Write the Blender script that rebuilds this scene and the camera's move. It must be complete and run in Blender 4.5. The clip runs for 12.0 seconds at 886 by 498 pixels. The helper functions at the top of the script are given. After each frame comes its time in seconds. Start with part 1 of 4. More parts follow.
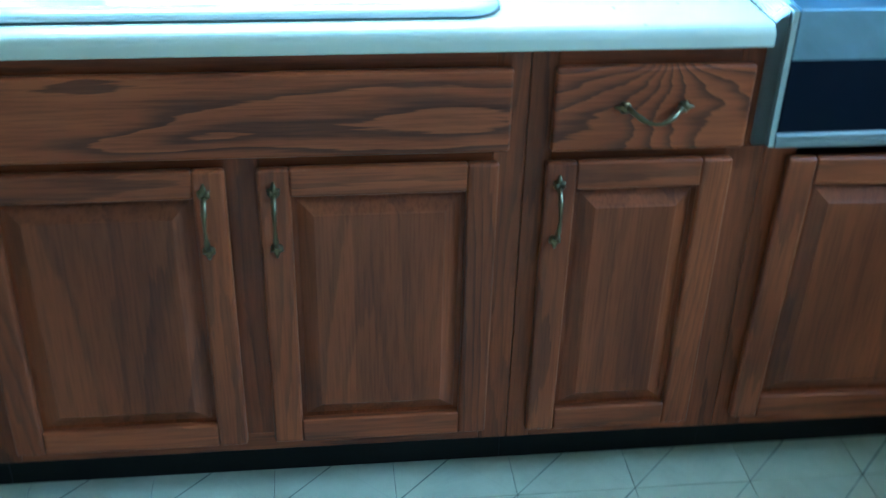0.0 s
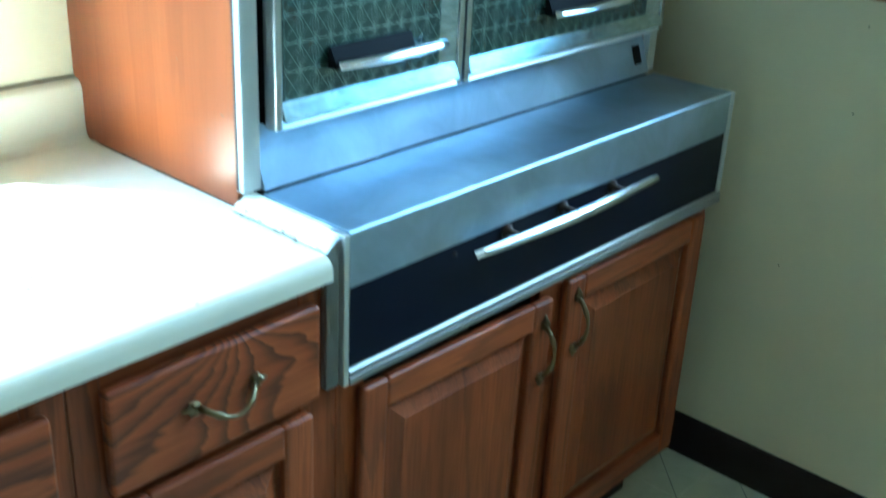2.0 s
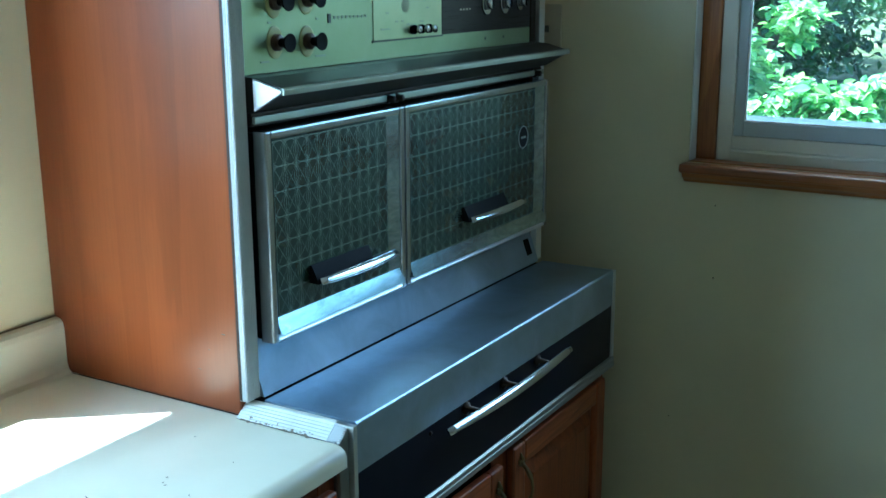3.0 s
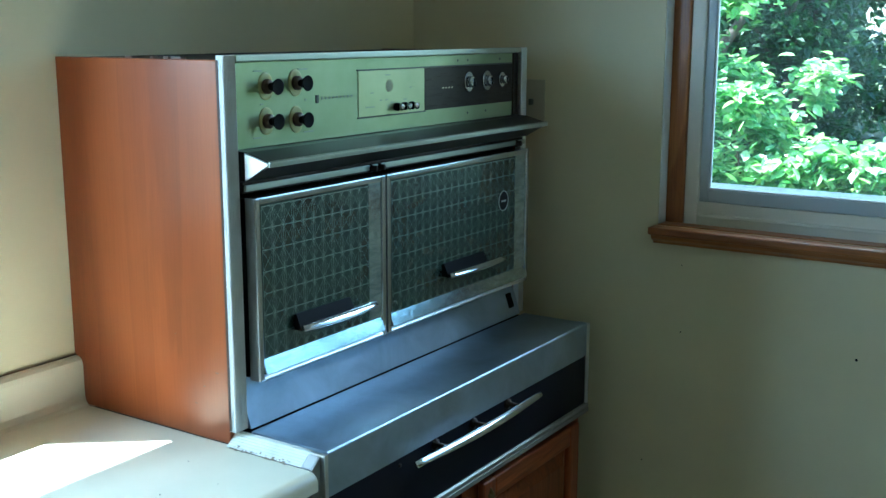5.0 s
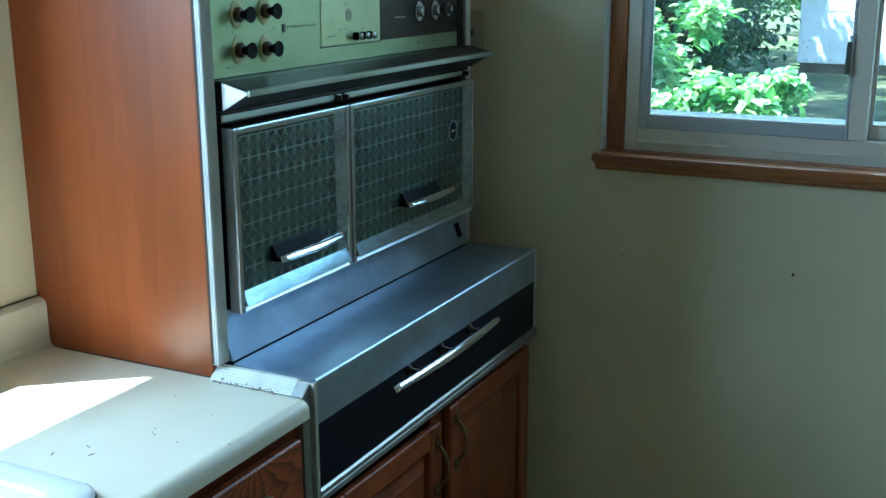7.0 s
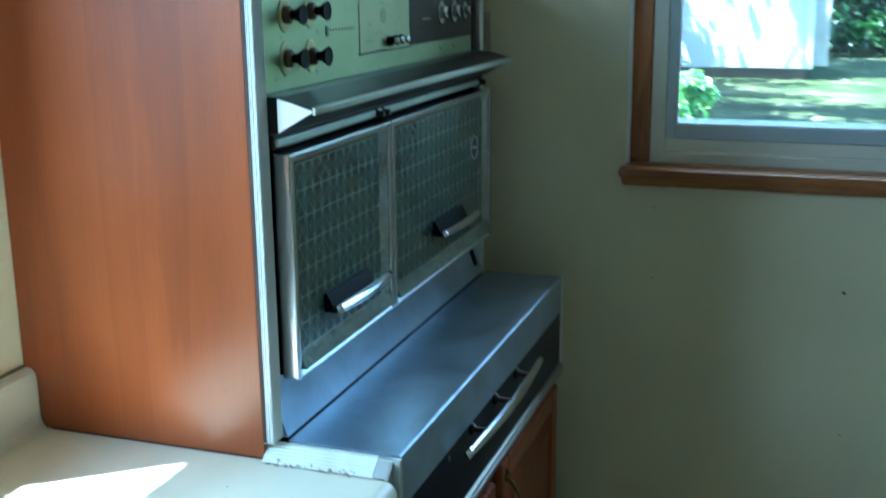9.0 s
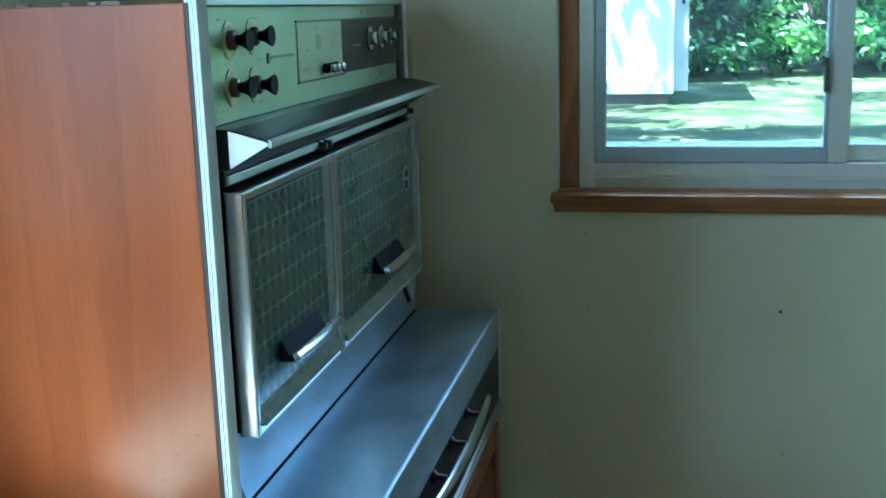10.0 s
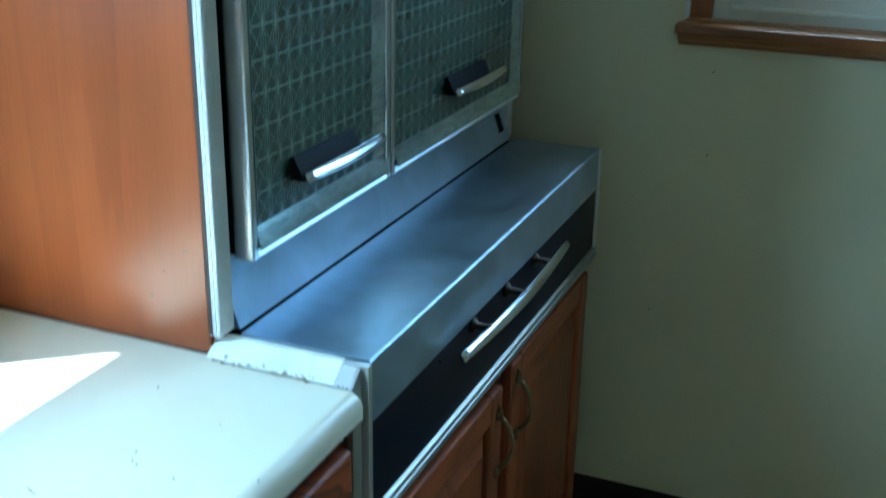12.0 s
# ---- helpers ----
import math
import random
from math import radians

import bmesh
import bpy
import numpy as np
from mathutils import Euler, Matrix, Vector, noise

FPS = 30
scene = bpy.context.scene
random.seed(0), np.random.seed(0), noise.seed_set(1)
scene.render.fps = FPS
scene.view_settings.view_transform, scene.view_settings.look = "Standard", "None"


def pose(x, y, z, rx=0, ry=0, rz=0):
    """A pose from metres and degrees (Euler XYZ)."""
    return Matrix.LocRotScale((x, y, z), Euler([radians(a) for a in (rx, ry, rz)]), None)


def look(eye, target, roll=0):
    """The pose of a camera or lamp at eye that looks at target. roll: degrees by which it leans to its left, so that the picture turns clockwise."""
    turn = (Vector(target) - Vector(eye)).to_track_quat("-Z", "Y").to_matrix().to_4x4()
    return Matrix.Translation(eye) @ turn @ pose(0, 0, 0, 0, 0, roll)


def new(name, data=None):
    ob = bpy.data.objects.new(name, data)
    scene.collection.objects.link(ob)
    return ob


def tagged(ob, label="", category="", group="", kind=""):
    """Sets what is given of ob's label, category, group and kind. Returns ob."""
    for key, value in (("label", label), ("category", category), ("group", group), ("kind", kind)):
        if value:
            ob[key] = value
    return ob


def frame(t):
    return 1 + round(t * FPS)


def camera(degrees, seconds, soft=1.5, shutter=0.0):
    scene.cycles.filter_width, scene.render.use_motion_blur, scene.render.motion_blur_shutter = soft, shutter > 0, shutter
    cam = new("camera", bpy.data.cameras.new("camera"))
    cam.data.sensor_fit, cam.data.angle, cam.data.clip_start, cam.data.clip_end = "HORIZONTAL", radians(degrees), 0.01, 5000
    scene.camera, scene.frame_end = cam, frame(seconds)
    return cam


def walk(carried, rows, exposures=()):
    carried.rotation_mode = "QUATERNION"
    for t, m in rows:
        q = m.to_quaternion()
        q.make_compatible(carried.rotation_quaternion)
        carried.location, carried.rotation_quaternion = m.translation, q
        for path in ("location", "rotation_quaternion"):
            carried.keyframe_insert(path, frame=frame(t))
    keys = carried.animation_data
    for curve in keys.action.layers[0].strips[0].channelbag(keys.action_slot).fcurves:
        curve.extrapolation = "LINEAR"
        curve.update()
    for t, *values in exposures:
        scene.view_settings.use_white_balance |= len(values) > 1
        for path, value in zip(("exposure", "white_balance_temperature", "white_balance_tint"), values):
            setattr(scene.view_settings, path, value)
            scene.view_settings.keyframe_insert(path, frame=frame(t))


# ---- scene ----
cam = camera(44.1, 12.0, soft=1.4, shutter=0.4)
PATH = [
    (0, (-0.724, -1.529, 1.475), (-0.52, 0.127, 0.455), 1.6),
    (0.5, (-0.885, -1.35, 1.481), (-0.294, 0.18, 0.336), -3.4),
    (1, (-0.86, -1.268, 1.439), (0.234, 0.098, 0.471), 0.7),
    (1.5, (-0.84, -1.049, 1.443), (0.461, 0.141, 0.499), 2.8),
    (2, (-0.896, -0.951, 1.513), (0.468, 0.249, 0.682), 2.8),
    (2.5, (-1.09, -0.858, 1.551), (0.471, 0.2, 0.888), 0.8),
    (3, (-1.237, -0.89, 1.579), (0.43, 0.104, 1.096), -0.3),
    (4.8, (-1.363, -1.142, 1.655), (0.253, -0.038, 1.242), 0.0),
    (5, (-1.364, -1.129, 1.644), (0.276, -0.054, 1.249), 0.1),
    (5.5, (-1.372, -1.113, 1.633), (0.182, 0.064, 1.187), 0.4),
    (6, (-1.411, -1.115, 1.633), (0.211, -0.036, 1.179), -0.0),
    (6.5, (-1.452, -1.038, 1.618), (0.248, -0.095, 1.148), 0.0),
    (7, (-1.481, -0.987, 1.619), (0.251, -0.119, 1.123), -0.2),
    (7.2, (-1.479, -0.961, 1.622), (0.259, -0.103, 1.129), 0.4),
    (8.8, (-1.348, -0.63, 1.578), (0.471, 0.081, 1.147), -1.7),
    (9, (-1.333, -0.53, 1.593), (0.501, 0.107, 1.111), -0.6),
    (9.5, (-1.351, -0.45, 1.582), (0.555, -0.126, 1.069), -2.6),
    (10, (-1.268, -0.374, 1.576), (0.641, 0.04, 1.148), -1.6),
    (10.5, (-1.122, -0.367, 1.572), (0.78, 0.099, 1.169), 0.7),
    (11, (-1.036, -0.397, 1.578), (0.861, 0.053, 1.131), 0.3),
    (11.5, (-1.035, -0.435, 1.558), (0.789, 0.148, 0.981), -1.9),
    (12, (-1.018, -0.509, 1.511), (0.708, 0.204, 0.795), 1.0),
]
EXPOSURES = [
    (0, 4.25, 3880, -8), (0.6, 4.4, 3920, -10), (1.0, 4.75, 4050, -13), (1.6, 4.85, 4250, -10), (2.2, 4.0, 4500, -8), (2.6, 3.3, 4500, -7), (3.2, 2.95, 4800, -3),
    (5.0, 3.1, 4950, -2), (5.5, 3.05, 5050, 0), (6.5, 2.9, 4950, -1), (7.2, 2.9, 4850, -2), (9.0, 3.1, 4640, -4), (9.6, 3.2, 4600, -6), (10.4, 3.15, 4600, -5), (11.0, 3.15, 4500, -7), (11.5, 3.15, 4350, -9), (12.0, 3.2, 4550, -6),
]
walk(cam, [(t, look(eye, target, roll)) for t, eye, target, roll in PATH], EXPOSURES)

# ---- light ----
SUN_WAY = Vector((0.78, -1.0, -2.69)).normalized()
sky_world = bpy.data.worlds.new("sky")
scene.world = sky_world
sky_world.use_nodes = True
wn = sky_world.node_tree
wn.nodes.clear()
w_out = wn.nodes.new("ShaderNodeOutputWorld")
w_bg = wn.nodes.new("ShaderNodeBackground")
w_sky = wn.nodes.new("ShaderNodeTexSky")
w_sky.sky_type = "NISHITA"
w_sky.sun_disc = False
w_sky.sun_elevation = math.asin(-SUN_WAY.z)
w_sky.sun_rotation = math.atan2(-SUN_WAY.x, -SUN_WAY.y)
w_bg.inputs["Strength"].default_value = 0.15
wn.links.new(w_sky.outputs[0], w_bg.inputs[0])
wn.links.new(w_bg.outputs[0], w_out.inputs[0])
sun_data = bpy.data.lights.new("sun", "SUN")
sun_data.energy, sun_data.angle, sun_data.color = 5.0, radians(0.55), (1.0, 0.96, 0.9)
sun = new("sun", sun_data)
sun.matrix_world = Matrix.Translation((-4, 5, 12)) @ SUN_WAY.to_track_quat("-Z", "Y").to_matrix().to_4x4()

# daylight of the open sky in the opening of the window over the sink
sink_sky = bpy.data.lights.new("sink_window_daylight", "AREA")
sink_sky.shape, sink_sky.size, sink_sky.size_y = "RECTANGLE", 1.7, 1.0
sink_sky.energy, sink_sky.color = 14.0, (0.64, 0.84, 1.0)
sink_lamp = new("sink_window_daylight", sink_sky)
sink_lamp.matrix_world = look((-1.25, 1.25, 2.05), (-0.65, 0.25, 1.50))

# daylight of the open sky above the garden, falling through the window in the right-hand wall
east_sky = bpy.data.lights.new("garden_window_daylight", "AREA")
east_sky.shape, east_sky.size, east_sky.size_y = "RECTANGLE", 1.6, 1.0
east_sky.energy, east_sky.color = 9.0, (0.80, 0.93, 1.0)
east_lamp = new("garden_window_daylight", east_sky)
east_lamp.matrix_world = look((2.6, -0.75, 2.65), (-0.3, -0.40, 0.75))

# ---- materials ----
def material(name, color=(0.5, 0.5, 0.5), rough=0.5, metal=0.0, spec=0.5):
    m = bpy.data.materials.new(name)
    m.use_nodes = True
    b = m.node_tree.nodes["Principled BSDF"]
    b.inputs["Base Color"].default_value = (*color, 1)
    b.inputs["Roughness"].default_value = rough
    b.inputs["Metallic"].default_value = metal
    b.inputs["Specular IOR Level"].default_value = spec
    return m, m.node_tree, b


def coords(nt, scale=(1, 1, 1), shuffle=True):
    """Object coordinates, stretched, and shifted at random from object to object."""
    tc = nt.nodes.new("ShaderNodeTexCoord")
    mp = nt.nodes.new("ShaderNodeMapping")
    mp.inputs["Scale"].default_value = scale
    if shuffle:
        oi = nt.nodes.new("ShaderNodeObjectInfo")
        mul = nt.nodes.new("ShaderNodeVectorMath")
        mul.operation = "SCALE"
        comb = nt.nodes.new("ShaderNodeCombineXYZ")
        for i in range(3):
            nt.links.new(oi.outputs["Random"], comb.inputs[i])
        mul.inputs["Scale"].default_value = 7.3
        nt.links.new(comb.outputs[0], mul.inputs[0])
        add = nt.nodes.new("ShaderNodeVectorMath")
        nt.links.new(tc.outputs["Object"], add.inputs[0])
        nt.links.new(mul.outputs[0], add.inputs[1])
        nt.links.new(add.outputs[0], mp.inputs["Vector"])
    else:
        nt.links.new(tc.outputs["Object"], mp.inputs["Vector"])
    return mp.outputs["Vector"]


def noise_tex(nt, vec, scale, detail=4.0, rough=0.5, distort=0.0):
    n = nt.nodes.new("ShaderNodeTexNoise")
    n.inputs["Scale"].default_value = scale
    n.inputs["Detail"].default_value = detail
    n.inputs["Roughness"].default_value = rough
    n.inputs["Distortion"].default_value = distort
    nt.links.new(vec, n.inputs["Vector"])
    return n.outputs["Fac"]


def ramp(nt, fac, stops):
    r = nt.nodes.new("ShaderNodeValToRGB")
    while len(r.color_ramp.elements) < len(stops):
        r.color_ramp.elements.new(0.5)
    for e, (p, c) in zip(r.color_ramp.elements, stops):
        e.position = p
        e.color = (*c, 1) if len(c) == 3 else c
    nt.links.new(fac, r.inputs[0])
    return r.outputs[0]


def mix(nt, fac, a, b, how="MIX"):
    m = nt.nodes.new("ShaderNodeMix")
    m.data_type, m.blend_type = "RGBA", how
    if hasattr(fac, "is_linked"):
        nt.links.new(fac, m.inputs[0])
    else:
        m.inputs[0].default_value = fac
    for slot, v in ((6, a), (7, b)):
        if hasattr(v, "is_linked"):
            nt.links.new(v, m.inputs[slot])
        else:
            m.inputs[slot].default_value = (*v, 1)
    return m.outputs[2]


def bump(nt, bsdf, height, strength=0.2, distance=0.002):
    b = nt.nodes.new("ShaderNodeBump")
    b.inputs["Strength"].default_value = strength
    b.inputs["Distance"].default_value = distance
    nt.links.new(height, b.inputs["Height"])
    nt.links.new(b.outputs[0], bsdf.inputs["Normal"])


def rough_from(nt, bsdf, fac, lo, hi):
    mr = nt.nodes.new("ShaderNodeMapRange")
    mr.inputs["To Min"].default_value = lo
    mr.inputs["To Max"].default_value = hi
    nt.links.new(fac, mr.inputs["Value"])
    nt.links.new(mr.outputs[0], bsdf.inputs["Roughness"])


def wood(name, along, light, mid, dark, rough=0.4, strips=0.0, rings=9.0, contrast=1.0, pores=0.5, coat=0.0, stretch=0.2, size=3.0, edge=0.55, jag=0.035, drift_low=0.72, fan=None):
    """Stained wood: flowing growth rings cut flat, fine pores and slow colour drift. along: the grain's axis."""
    m, nt, b = material(name, mid, rough, 0.0, 0.35)
    st = [1.0, 1.0, 1.0]
    st["xyz".index(along)] = stretch
    v = coords(nt, tuple(st))
    warp = noise_tex(nt, v, size, 1.2, 0.35, 0.25)
    if fan:
        # growth rings cut so that they spread from one point of the board
        sp = nt.nodes.new("ShaderNodeSeparateXYZ")
        nt.links.new(coords(nt, (1, 1, 1), False), sp.inputs[0])
        legs = []
        for axis, c, k in (("Z", fan[1], 1.0), ("X", fan[0], 0.55)):
            sh = nt.nodes.new("ShaderNodeMath")
            sh.operation = "MULTIPLY_ADD"
            sh.inputs[1].default_value, sh.inputs[2].default_value = k, -c * k
            nt.links.new(sp.outputs[axis], sh.inputs[0])
            legs.append(sh.outputs[0])
        an = nt.nodes.new("ShaderNodeMath")
        an.operation = "ARCTAN2"
        nt.links.new(legs[0], an.inputs[0])
        nt.links.new(legs[1], an.inputs[1])
        blend = nt.nodes.new("ShaderNodeMath")
        blend.operation = "MULTIPLY_ADD"
        blend.inputs[1].default_value = 0.9
        nt.links.new(an.outputs[0], blend.inputs[0])
        nt.links.new(warp, blend.inputs[2])
        warp = blend.outputs[0]
    fuzz_st = [30.0, 30.0, 30.0]
    fuzz_st["xyz".index(along)] = 2.5
    fuzz = noise_tex(nt, coords(nt, tuple(fuzz_st)), 2.0, 3.0, 0.6)
    fz = nt.nodes.new("ShaderNodeMath")
    fz.operation = "MULTIPLY_ADD"
    fz.inputs[1].default_value = jag
    nt.links.new(fuzz, fz.inputs[0])
    nt.links.new(warp, fz.inputs[2])
    rings_n = nt.nodes.new("ShaderNodeMath")
    rings_n.operation = "MULTIPLY"
    rings_n.inputs[1].default_value = rings
    nt.links.new(fz.outputs[0], rings_n.inputs[0])
    fr = nt.nodes.new("ShaderNodeMath")
    fr.operation = "FRACT"
    nt.links.new(rings_n.outputs[0], fr.inputs[0])
    band = ramp(nt, fr.outputs[0], [(0.0, light), (edge, mid), (0.80, dark), (0.90, dark), (0.95, light)])
    st2 = [75.0, 75.0, 75.0]
    st2["xyz".index(along)] = 3.0
    fine = noise_tex(nt, coords(nt, tuple(st2)), 3.0, 3.0, 0.6)
    pore = ramp(nt, fine, [(0.38, (0.42, 0.36, 0.34)), (0.55, (1, 1, 1))])
    st3 = [1.6, 1.6, 1.6]
    st3["xyz".index(along)] = 0.35
    drift = noise_tex(nt, coords(nt, tuple(st3)), 3.4, 3.0, 0.55)
    tone = ramp(nt, drift, [(0.3, tuple(c * drift_low for c in mid)), (0.7, tuple(min(1, c * 1.1) for c in light))])
    col = mix(nt, 1.0 - 0.62 * contrast, band, tone)
    col = mix(nt, pores, col, mix(nt, 1.0, col, pore, "MULTIPLY"))
    if strips:
        # boards glued edge to edge, each of its own tone
        sx = nt.nodes.new("ShaderNodeSeparateXYZ")
        nt.links.new(coords(nt, (strips, 1, 1)), sx.inputs[0])
        fl = nt.nodes.new("ShaderNodeMath")
        fl.operation = "FLOOR"
        nt.links.new(sx.outputs["X"], fl.inputs[0])
        wn_ = nt.nodes.new("ShaderNodeTexWhiteNoise")
        wn_.noise_dimensions = "1D"
        nt.links.new(fl.outputs[0], wn_.inputs["W"])
        tone_of = ramp(nt, wn_.outputs["Value"], [(0.0, (0.74, 0.70, 0.68)), (0.5, (0.96, 0.96, 0.95)), (1.0, (1.15, 1.17, 1.15))])
        col = mix(nt, 1.0, col, tone_of, "MULTIPLY")
    nt.links.new(col, b.inputs["Base Color"])
    rough_from(nt, b, fine, rough + 0.08, rough - 0.06)
    bump(nt, b, fine, 0.12, 0.001)
    b.inputs["Coat Weight"].default_value = coat
    b.inputs["Coat Roughness"].default_value = 0.22
    return m


OAK = ((0.35, 0.090, 0.022), (0.265, 0.061, 0.015), (0.062, 0.018, 0.008))
OAK_V = wood("stained_oak_upright", "z", *OAK, rough=0.42, pores=0.42, jag=0.07, rings=20, contrast=0.5, drift_low=0.42, stretch=0.07, size=6.0, edge=0.5)
OAK_P = wood("stained_oak_panel", "z", (0.31, 0.078, 0.019), (0.24, 0.055, 0.013), (0.085, 0.022, 0.009), rough=0.40, pores=0.42, jag=0.08, rings=10, contrast=0.42, drift_low=0.36, stretch=0.11, size=4.5, edge=0.55, strips=9.0)
OAK_H = wood("stained_oak_level", "x", *OAK, rough=0.42, pores=0.46, jag=0.07, rings=18, contrast=0.6, drift_low=0.42, stretch=0.07, size=6.0, edge=0.5)
OAK_FAN = wood("stained_oak_fan", "x", *OAK, rough=0.40, rings=5, contrast=1.15, stretch=0.45, size=11.0, edge=0.42, jag=0.16, pores=0.4, fan=(-0.19, 0.868))
OAK_FLAME = wood("stained_oak_flame", "x", *OAK, rough=0.40, rings=6.5, contrast=1.15, stretch=0.16, size=11.0, edge=0.5, jag=0.12, pores=0.45)
CHERRY = wood("cherry_veneer", "z", (0.27, 0.070, 0.017), (0.225, 0.053, 0.012), (0.150, 0.033, 0.009), rough=0.3, rings=5, contrast=0.34, pores=0.10, jag=0.08, drift_low=0.86, stretch=0.045, size=7.0, coat=0.14)
HONEY_Z = wood("honey_oak_upright", "z", (0.42, 0.17, 0.05), (0.33, 0.12, 0.034), (0.2, 0.066, 0.02), rough=0.36, rings=7, contrast=0.7, pores=0.4, coat=0.2)
HONEY_X = wood("honey_oak_level_x", "x", (0.42, 0.17, 0.05), (0.33, 0.12, 0.034), (0.2, 0.066, 0.02), rough=0.36, rings=7, contrast=0.7, pores=0.4, coat=0.2)
HONEY_Y = wood("honey_oak_level_y", "y", (0.42, 0.17, 0.05), (0.33, 0.12, 0.034), (0.2, 0.066, 0.02), rough=0.36, rings=7, contrast=0.7, pores=0.4, coat=0.2)


def metal(name, color, rough, brush="x", smear=0.1, streak=0.12):
    m, nt, b = material(name, color, rough, 1.0)
    st = [60.0, 60.0, 60.0]
    st["xyz".index(brush)] = 1.2
    fine = noise_tex(nt, coords(nt, tuple(st)), 8.0, 2.0)
    cloud = noise_tex(nt, coords(nt), 9.0, 5.0, 0.6, 0.6)
    both = nt.nodes.new("ShaderNodeMath")
    both.operation = "MULTIPLY_ADD"
    both.inputs[1].default_value = 0.2
    nt.links.new(fine, both.inputs[0])
    nt.links.new(cloud, both.inputs[2])
    rough_from(nt, b, both.outputs[0], max(0.03, rough - smear), rough + smear)
    col = ramp(nt, cloud, [(0.3, tuple(c * (1 - streak) for c in color)), (0.7, color)])
    nt.links.new(col, b.inputs["Base Color"])
    bump(nt, b, fine, 0.012, 0.0004)
    return m


# blue in the steel colour stands in for reflected sky
STEEL = metal("brushed_steel", (0.455, 0.54, 0.645), 0.38, smear=0.12, streak=0.30)
CHROME = metal("chrome", (0.72, 0.73, 0.75), 0.12, smear=0.05)
EDGE = metal("dull_chrome_edge", (0.52, 0.52, 0.51), 0.22, smear=0.05)
# greenish tint imitates the garden reflected in these metal trims
GREENISH_ALU = metal("greenish_aluminium", (0.46, 0.48, 0.40), 0.46, smear=0.08)
DULL_TRIM = metal("dull_trim", (0.42, 0.42, 0.40), 0.48, smear=0.06)
ALU = metal("aluminium_trim", (0.80, 0.81, 0.80), 0.34, brush="z", smear=0.08)
DARK_STEEL = metal("dark_steel", (0.050, 0.038, 0.032), 0.40)
BRASS = metal("antique_brass", (0.27, 0.21, 0.11), 0.32, smear=0.14, streak=0.5)


def painted(name, color, rough=0.5, grain=220.0, grain_bump=0.1, blotch=0.06, spec=0.5, size=1.6):
    m, nt, b = material(name, color, rough, 0.0, spec)
    cloud = noise_tex(nt, coords(nt), size, 5.0, 0.6)
    col = ramp(nt, cloud, [(0.3, tuple(c * (1 - blotch) for c in color)), (0.7, tuple(min(1, c * (1 + 0.5 * blotch)) for c in color))])
    nt.links.new(col, b.inputs["Base Color"])
    fine = noise_tex(nt, coords(nt), grain, 2.0)
    rough_from(nt, b, cloud, rough + 0.05, rough - 0.05)
    bump(nt, b, fine, grain_bump, 0.0008)
    return m


OLD_CAULK = painted("old_caulk", (0.22, 0.18, 0.12), 0.8, 200, 0.3, 0.4)
TRIM_PALE = painted("pale_anodised_trim", (0.76, 0.76, 0.73), 0.34, 120, 0.05, 0.08, size=20)
WALL_TAN = painted("tan_bounce_paint", (0.52, 0.43, 0.30), 0.6, 160, 0.16, 0.05)
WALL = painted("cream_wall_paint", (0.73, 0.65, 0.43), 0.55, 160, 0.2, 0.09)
CEILING = painted("ceiling_paint", (0.78, 0.77, 0.73), 0.7, 120, 0.2)
WHITE_BEAD = painted("white_caulk", (0.72, 0.71, 0.66), 0.5)
VINYL = painted("vinyl_window_frame", (0.74, 0.71, 0.62), 0.38, 300, 0.04)
SASH = painted("grey_sash", (0.50, 0.55, 0.58), 0.35, 300, 0.04)
BLACK_TRIM = painted("dark_baseboard", (0.016, 0.009, 0.007), 0.42, 90, 0.15, 0.3, 0.3)
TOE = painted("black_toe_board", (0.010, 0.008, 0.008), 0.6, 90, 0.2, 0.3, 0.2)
NAVY = painted("black_enamel", (0.005, 0.006, 0.012), 0.30, 300, 0.03, 0.3, 0.14)
BLACK = painted("black_plastic", (0.006, 0.005, 0.005), 0.50, 300, 0.03, 0.2, 0.06)
VISOR = painted("dark_brown_enamel", (0.016, 0.012, 0.010), 0.36, 200, 0.03, 0.3, 0.22)
BROWN = painted("brown_plastic", (0.11, 0.06, 0.035), 0.35, 300, 0.03, 0.2)
GOLD = painted("pale_gold_disc", (0.58, 0.56, 0.24), 0.38, 300, 0.02, 0.15)
BEIGE = painted("beige_plate", (0.55, 0.50, 0.36), 0.4, 300, 0.03)
SINK = painted("white_enamel", (0.80, 0.80, 0.76), 0.16, 60, 0.02, 0.03)
WORN = painted("worn_white_trim", (0.70, 0.69, 0.60), 0.42, 60, 0.25, 0.16, size=14)
FAINT = painted("faint_print", (0.30, 0.34, 0.26), 0.5)
FADED = painted("faded_dial_centre", (0.33, 0.34, 0.20), 0.5)
INK = painted("grey_print", (0.10, 0.11, 0.09), 0.5)
CABINET_IN = painted("dark_cabinet_inside", (0.05, 0.03, 0.02), 0.7)


